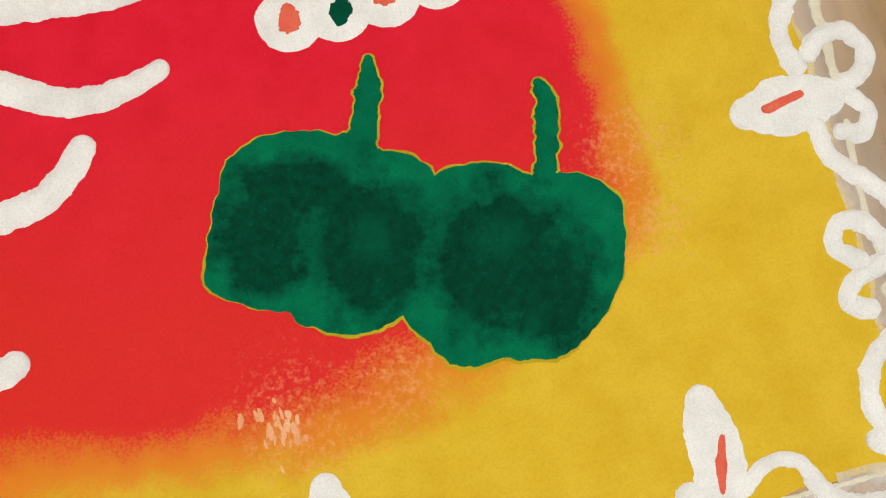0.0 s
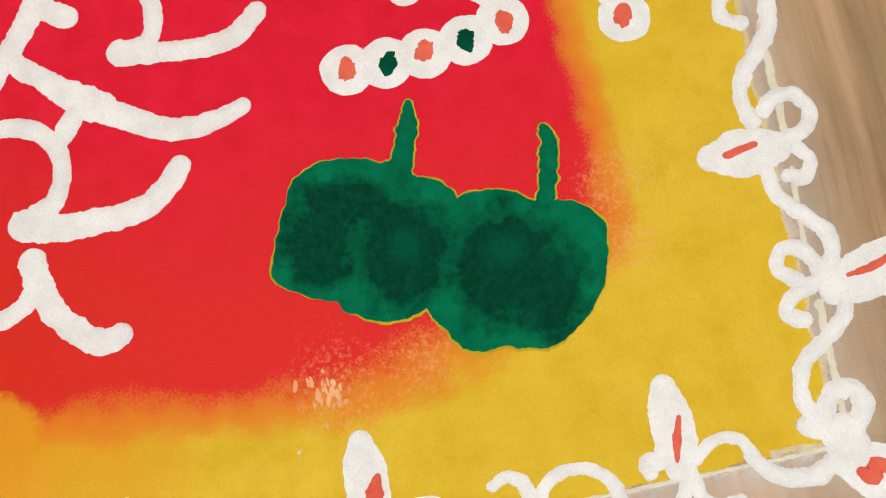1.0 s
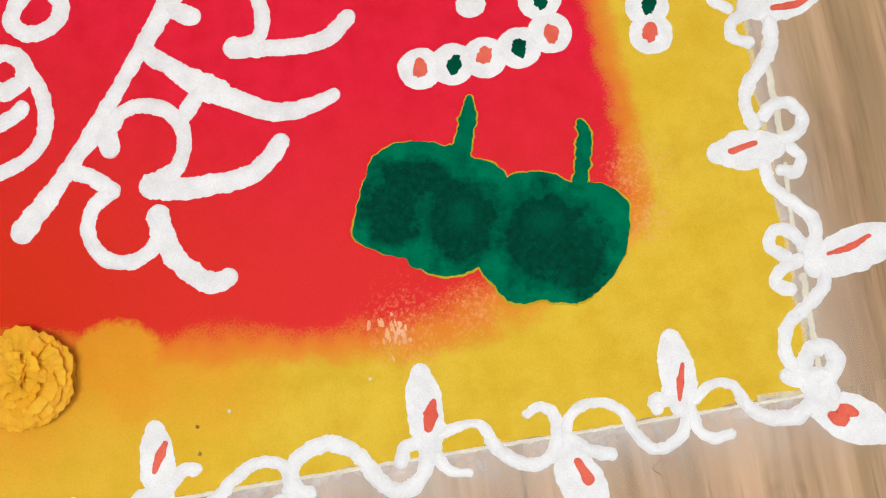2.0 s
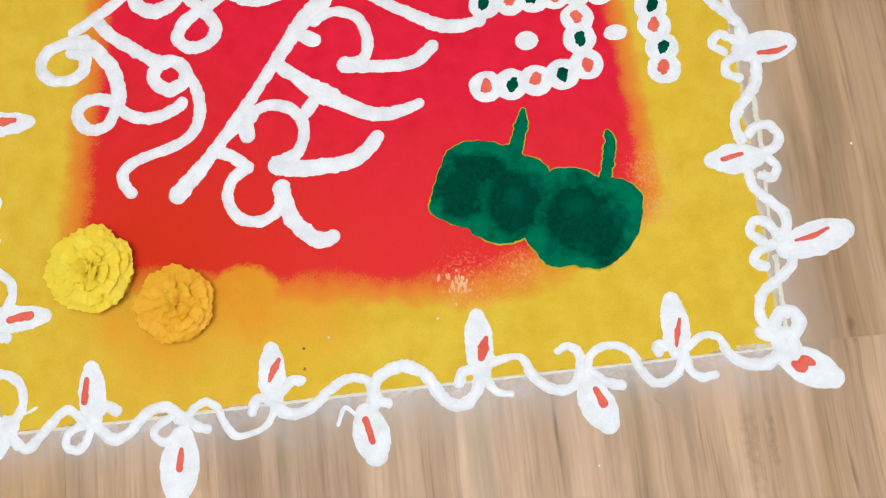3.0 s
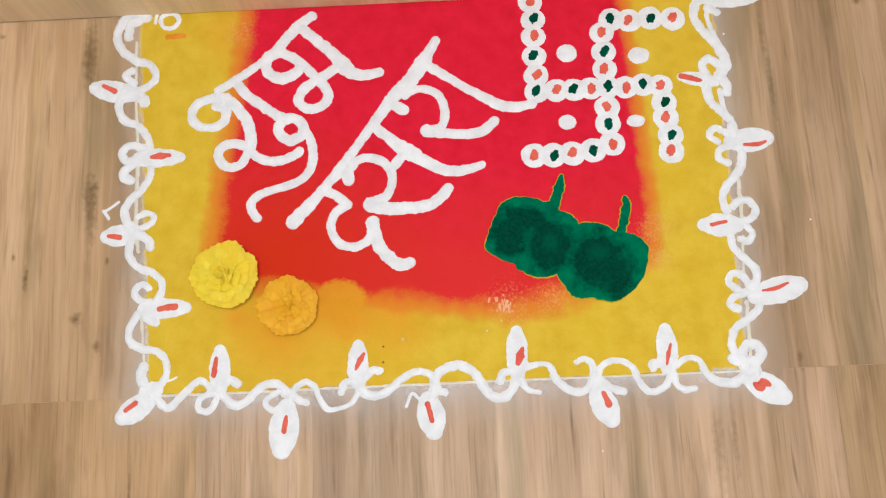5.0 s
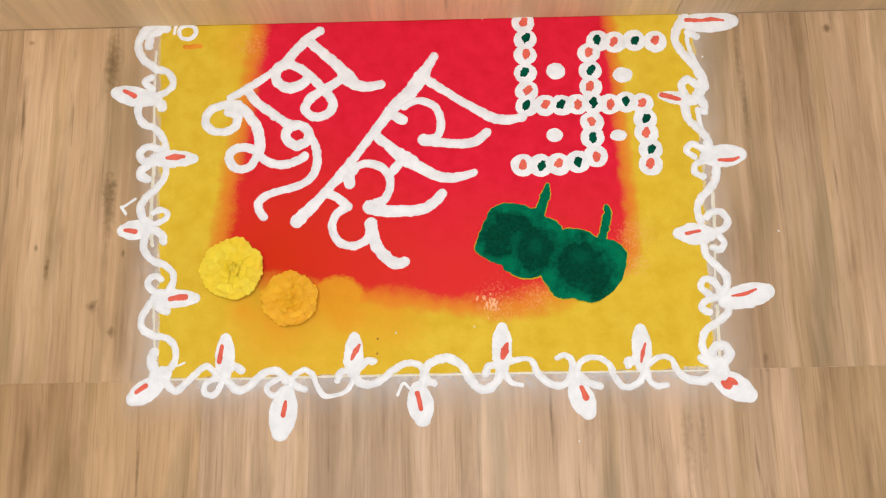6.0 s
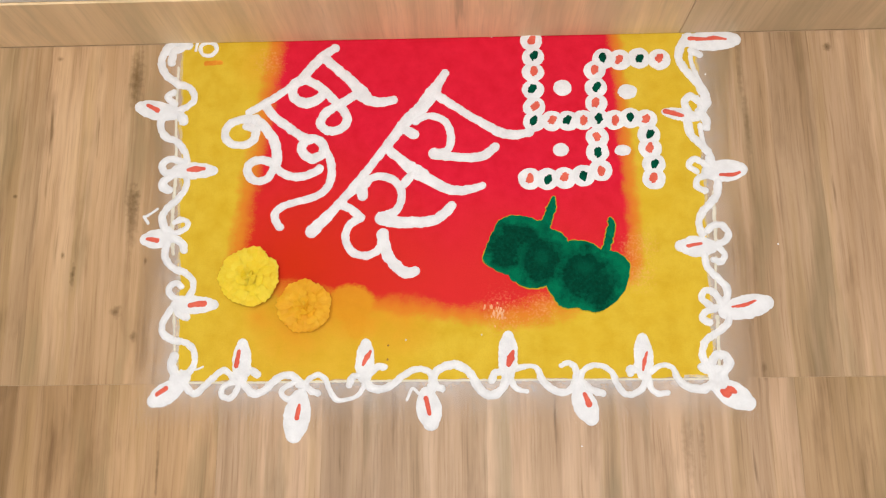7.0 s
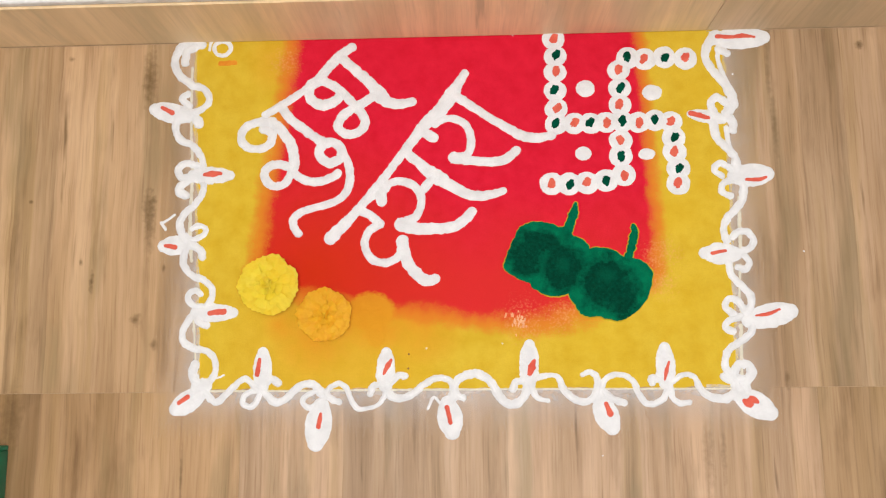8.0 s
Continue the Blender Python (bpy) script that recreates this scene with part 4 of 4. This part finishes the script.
part("vine", strand([(-49.3, 226.4), (-50.5, 214.6), (-59.9, 202.3), (-70.1, 192.7), (-73.8, 182.3), (-71.8, 172), (-66, 159)], [9.1, 9.1, 9.1, 9.1, 9.8, 9.8, 11.2], 0.0005), WHITE, border_west)
part("curl", strand([(-67.3, 169.3), (-60, 164.7), (-49.5, 167.7), (-44.9, 174.7), (-52.2, 180), (-60.2, 176.9)], 7.6, 0.0005), WHITE, border_west)
part("curl", strand([(-63.5, 160.2), (-50.5, 153.6), (-47.5, 144.7)], 9.7, 0.0005), WHITE, border_west)
part("line", ridge([(-94.1, 183.3), (-86.8, 187.7), (-80.2, 192.8)], 2.8, 0.0005), WHITE, border_west)
part("line", ridge([(-94.8, 184), (-89.8, 176.1)], 3.5, 0.0005), WHITE, border_west)
part("vine", strand([(-66.9, 153.9), (-68.3, 138), (-59.4, 125.9), (-46.6, 120.6), (-36.8, 112.3), (-35, 101.7), (-40, 93.1)], [9.6, 8.9, 8.9, 8.9, 8.9, 8.9, 9.6], 0.0005), WHITE, border_west)
part("curl", strand([(-44.8, 90.7), (-58, 93.9), (-61.7, 102.7), (-54.6, 108.8), (-47.5, 104.4)], 7.5, 0.0005), WHITE, border_west)
part("curl", strand([(-52.2, 80.9), (-46.8, 73.4), (-39.9, 70.9)], 9.5, 0.0005), WHITE, border_west)
part("vine", strand([(-58.3, 79.7), (-65.4, 66.3), (-65.2, 54.1), (-54.3, 46.7), (-40.1, 43.5), (-30.5, 35.5), (-28.6, 23.5), (-32.3, 14), (-42.6, 5.8)], 8.7, 0.0005), WHITE, border_west)
part("curl", strand([(-50.8, 29.7), (-53.1, 17.8), (-45.1, 7)], 10.7, 0.0005), WHITE, border_west)
part("line", ridge([(-67.3, 362.2), (-66.5, 306.4), (-62.2, 238.6)], 3.1, 0.0003, 0.15, 0.5), CREAM, border_west)
part("line", ridge([(-62.2, 238.6), (-62.9, 179.6), (-59.8, 141)], 4.1, 0.0003, 0.15, 0.5), CREAM, border_west)
part("line", ridge([(-55.1, 78.4), (-51.6, 41.8), (-48.8, 7)], 3.0, 0.0003, 0.15, 0.5), CREAM, border_west)
border_east = thing("powder_vine", "curling white powder vine along the short edge, beside the beaded symbol", "rangoli border", "border vines")
part("vine", strand([(520.4, 386.9), (509.8, 374.4), (506.9, 360.5), (513.5, 346.5), (525.1, 331.7), (532.3, 317.9), (533.9, 306.3), (526.2, 296.3)], [13.5, 12.7, 12.0, 12.0, 12.0, 12.7, 12.7, 12.7], 0.0005), WHITE, border_east)
part("curl", strand([(523.6, 378.3), (520.9, 359.5), (524.7, 342.1), (529.9, 328.2)], 6.7, 0.0005), WHITE, border_east)
part("curl", strand([(521.7, 370), (531.5, 364.8)], 9.8, 0.0005), WHITE, border_east)
part("curl", strand([(528.2, 305.7), (517.5, 314.1), (510, 307.4), (512.4, 297.2)], 10.4, 0.0005), WHITE, border_east)
part("curl", strand([(524.8, 294.3), (532.3, 286), (532.2, 276.6)], 11.1, 0.0005), WHITE, border_east)
part("vine", strand([(511.6, 286.5), (514.1, 269), (524.4, 256.8), (532.8, 246.1), (533, 232.9)], [13.2, 11.0, 10.3, 10.3, 13.2], 0.0005), WHITE, border_east)
part("line", ridge([(524.9, 279.5), (526.2, 264.1), (529.8, 247.4)], 5.9, 0.0005), WHITE, border_east)
part("curl", strand([(528.7, 233), (515.6, 239.8), (509.4, 232), (517, 225.4)], 8.8, 0.0005), WHITE, border_east)
part("curl", strand([(527.8, 221.3), (517.5, 216.9), (516.8, 207.8), (525.1, 203.1)], 8.7, 0.0005), WHITE, border_east)
part("vine", strand([(539.4, 213.2), (537, 198.4), (528.1, 187.6), (518.8, 177.6), (515.4, 166.2), (517.6, 154.8)], [10.1, 9.4, 9.4, 9.4, 9.4, 10.8], 0.0005), WHITE, border_east)
part("curl", strand([(524, 158.4), (530.5, 164), (539.6, 163.9), (545.7, 156.2), (542.4, 146.8), (531.2, 142.6)], 8.6, 0.0005), WHITE, border_east)
part("curl", strand([(534.5, 139.4), (540.5, 131.2), (535.7, 123.8), (527.4, 125.8)], 7.8, 0.0005), WHITE, border_east)
part("vine", strand([(518.1, 130.9), (520.6, 116.6), (530.6, 106), (538.7, 96), (539, 85), (533, 77.8)], [9.9, 8.5, 8.5, 9.2, 9.2, 11.3], 0.0005), WHITE, border_east)
part("curl", strand([(531.4, 80.3), (524.5, 90.7), (515.6, 91.5), (512, 83.6), (519.8, 76.2)], 8.5, 0.0005), WHITE, border_east)
part("curl", strand([(526.7, 73.7), (514.4, 69), (510.9, 61.8), (518.3, 58.1)], 9.1, 0.0005), WHITE, border_east)
part("vine", strand([(538.8, 68.7), (537.2, 57.3), (525.8, 47.8), (514.5, 40.8), (508.4, 30.2), (508.8, 20.1), (515.6, 10.1)], [9.7, 9.1, 9.1, 9.1, 9.1, 9.1, 11.1], 0.0005), WHITE, border_east)
part("curl", strand([(516.1, 15.9), (522.6, 23.5), (531.9, 22.8), (534.7, 14), (525.6, 4.1)], [9.7, 10.4, 10.4, 11.8, 11.1], 0.0005), WHITE, border_east)
part("curl", strand([(505.7, 11.4), (513.7, 8.3), (525.4, 8.2)], 10.4, 0.0005), WHITE, border_east)
part("curl", strand([(527, 6.4), (528, -2.9)], 12.4, 0.0005), WHITE, border_east)
part("line", ridge([(533.6, 201.7), (532.7, 176.1), (531.9, 144.5)], 3.9, 0.0003, 0.15, 0.5), CREAM, border_east)
part("line", ridge([(530.7, 128.9), (527.8, 101.1), (527.9, 73.7)], 2.9, 0.0003, 0.15, 0.5), CREAM, border_east)
part("line", ridge([(527.1, 64.6), (525.8, 40.7), (524.5, 11.1)], 3.8, 0.0003, 0.15, 0.5), CREAM, border_east)


# ---- flowers and loose things ----
def petal(length, width, seed):
    """A fan-shaped, ruffled petal that grows from its narrow foot along +y."""
    bm, rows, nu, nv = bmesh.new(), [], 6, 4
    for j in range(nv + 1):
        v, row = j / nv, []
        for i in range(nu + 1):
            u = -1 + 2 * i / nu
            w = width * (0.25 + 0.75 * v ** 0.7) / 2
            ruffle = math.sin(u * 7 + seed * 2.1) * 0.06 * length * v * v + 0.05 * length * noise.noise(Vector((u * 2, v * 2, seed)))
            y = length * v * (1 - 0.22 * u * u * v) + 0.05 * length * v * math.sin(u * 9 + seed)
            z = 0.12 * length * v * (1 - v * 0.9) * 2 - 0.08 * length * u * u + ruffle
            row.append(bm.verts.new((w * u, y, z)))
        rows.append(row)
    for a, b in zip(rows, rows[1:]):
        for i in range(nu):
            bm.faces.new((a[i], a[i + 1], b[i + 1], b[i]))
    return bm


def marigold(x, y, r, turn, mat, label, seed):
    ob = thing("marigold", label, "flower", "marigold heads")
    ob.matrix_world = pose(x, y, 0.001, 0, 0, turn)
    rnd = random.Random(seed)
    part("flower_base", heap(0, 0, r * 780, r * 780, 0, 0, r * 0.55, seed, 0.05, 4), mat, ob)
    meshes = []
    for k in range(5):
        proto = part("petal", petal(r * 0.55, r * 0.6, seed * 5 + k * 1.7), mat)
        meshes.append(proto.data)
        bpy.data.objects.remove(proto)
    # flat outer rows, a crumpled middle
    rings = ((20, 0.34, 0.16, -14, 1.0, 6), (17, 0.42, 0.36, -3, 1.04, 4), (15, 0.33, 0.43, -1, 1.02, 5), (12, 0.24, 0.47, 2, 0.95, 8), (9, 0.17, 0.50, 7, 0.78, 16), (8, 0.10, 0.52, 18, 0.62, 24), (7, 0.03, 0.52, 40, 0.46, 28))
    for ring, (count, foot, height, tilt, scale, loose) in enumerate(rings):
        for i in range(count):
            a = 360 * (i + 0.5 * (ring % 2)) / count + rnd.uniform(-9, 9)
            p = new("petal", meshes[rnd.randrange(5)])
            p.parent = ob
            s = scale * rnd.uniform(0.85, 1.05)
            p.matrix_local = pose(0, 0, 0, 0, 0, a) @ pose(0, foot * r, height * r * rnd.uniform(0.92, 1.06), tilt + rnd.uniform(-0.5, 1) * loose, rnd.uniform(-1, 1) * loose, rnd.uniform(-1.2, 1.2) * loose) @ Matrix.Diagonal((s, s, s, 1))
    return ob


marigold(0.0286, 0.1126, 0.0335, 0.0, YELLOW_PETAL, "fresh yellow marigold head lying on the powder", 1)
marigold(0.0886, 0.0796, 0.0300, 40.0, ORANGE_PETAL, "fresh orange marigold head beside the yellow one", 2)
GREEN_X, GREEN_Y = -0.2477, -0.0535


def green_tray():
    """Corner of a shallow green plastic tray on the floor."""
    ob = thing("plastic_tray", "shallow emerald green plastic tray standing on the tiles", "tray")
    x0, x1, y0, y1, h = GREEN_X - 0.28, GREEN_X, GREEN_Y - 0.38, GREEN_Y, 0.035
    part("tray_base", box(x0 + 0.004, x1 - 0.004, y0 + 0.004, y1 - 0.004, 0.0, 0.005, 0.001), GREEN_PLASTIC, ob)
    for a in ((x0, x1, y1 - 0.005, y1), (x0, x1, y0, y0 + 0.005), (x0, x0 + 0.005, y0 + 0.005, y1 - 0.005), (x1 - 0.005, x1, y0 + 0.005, y1 - 0.005)):
        part("tray_side", box(*a, 0.0, h, 0.0015), GREEN_PLASTIC, ob)


green_tray()

# ---- tiles ----
GAP = 0.0006


def tile(parent, name, x0, x1, y0, y1, z0, z1, mat):
    part(name, box(x0, x1, y0, y1, z0, z1, 0.0003), mat, parent, smooth=False)


TONES = {(0, -1): 0, (0, 0): 1, (1, -1): 2, (1, 0): 3, (1, 1): 4}
for row in range(3):
    y1 = WALL_Y - 0.002 if row == 0 else -1.2 * (row - 1)
    y0 = -1.2 * row
    shift = 0.3 if row % 2 == 0 else 0.0
    for col in range(-3, 5):
        x0, x1 = max(col * 0.6 + shift, -1.6), min(col * 0.6 + 0.6 + shift, 2.0)
        if x1 - x0 > 0.05:
            tile(floor, "floor_tile", x0 + GAP / 2, x1 - GAP / 2, y0 + GAP / 2, y1 - GAP / 2, -0.01, 0.0, FLOOR_WOODS[TONES.get((row, col), (row + col) % 5)])
for col in range(-2, 2):
    x0, x1 = max(col * 1.2 + 0.51, -1.6), min(col * 1.2 + 1.71, 2.0)
    if x1 - x0 > 0.05:
        tile(skirting, "skirting_tile", x0 + GAP / 2, x1 - GAP / 2, WALL_Y - 0.0015, WALL_Y + 0.0085, 0.0008, 0.0945, SKIRT_WOODS[1 if x0 > 0.4 else 0])
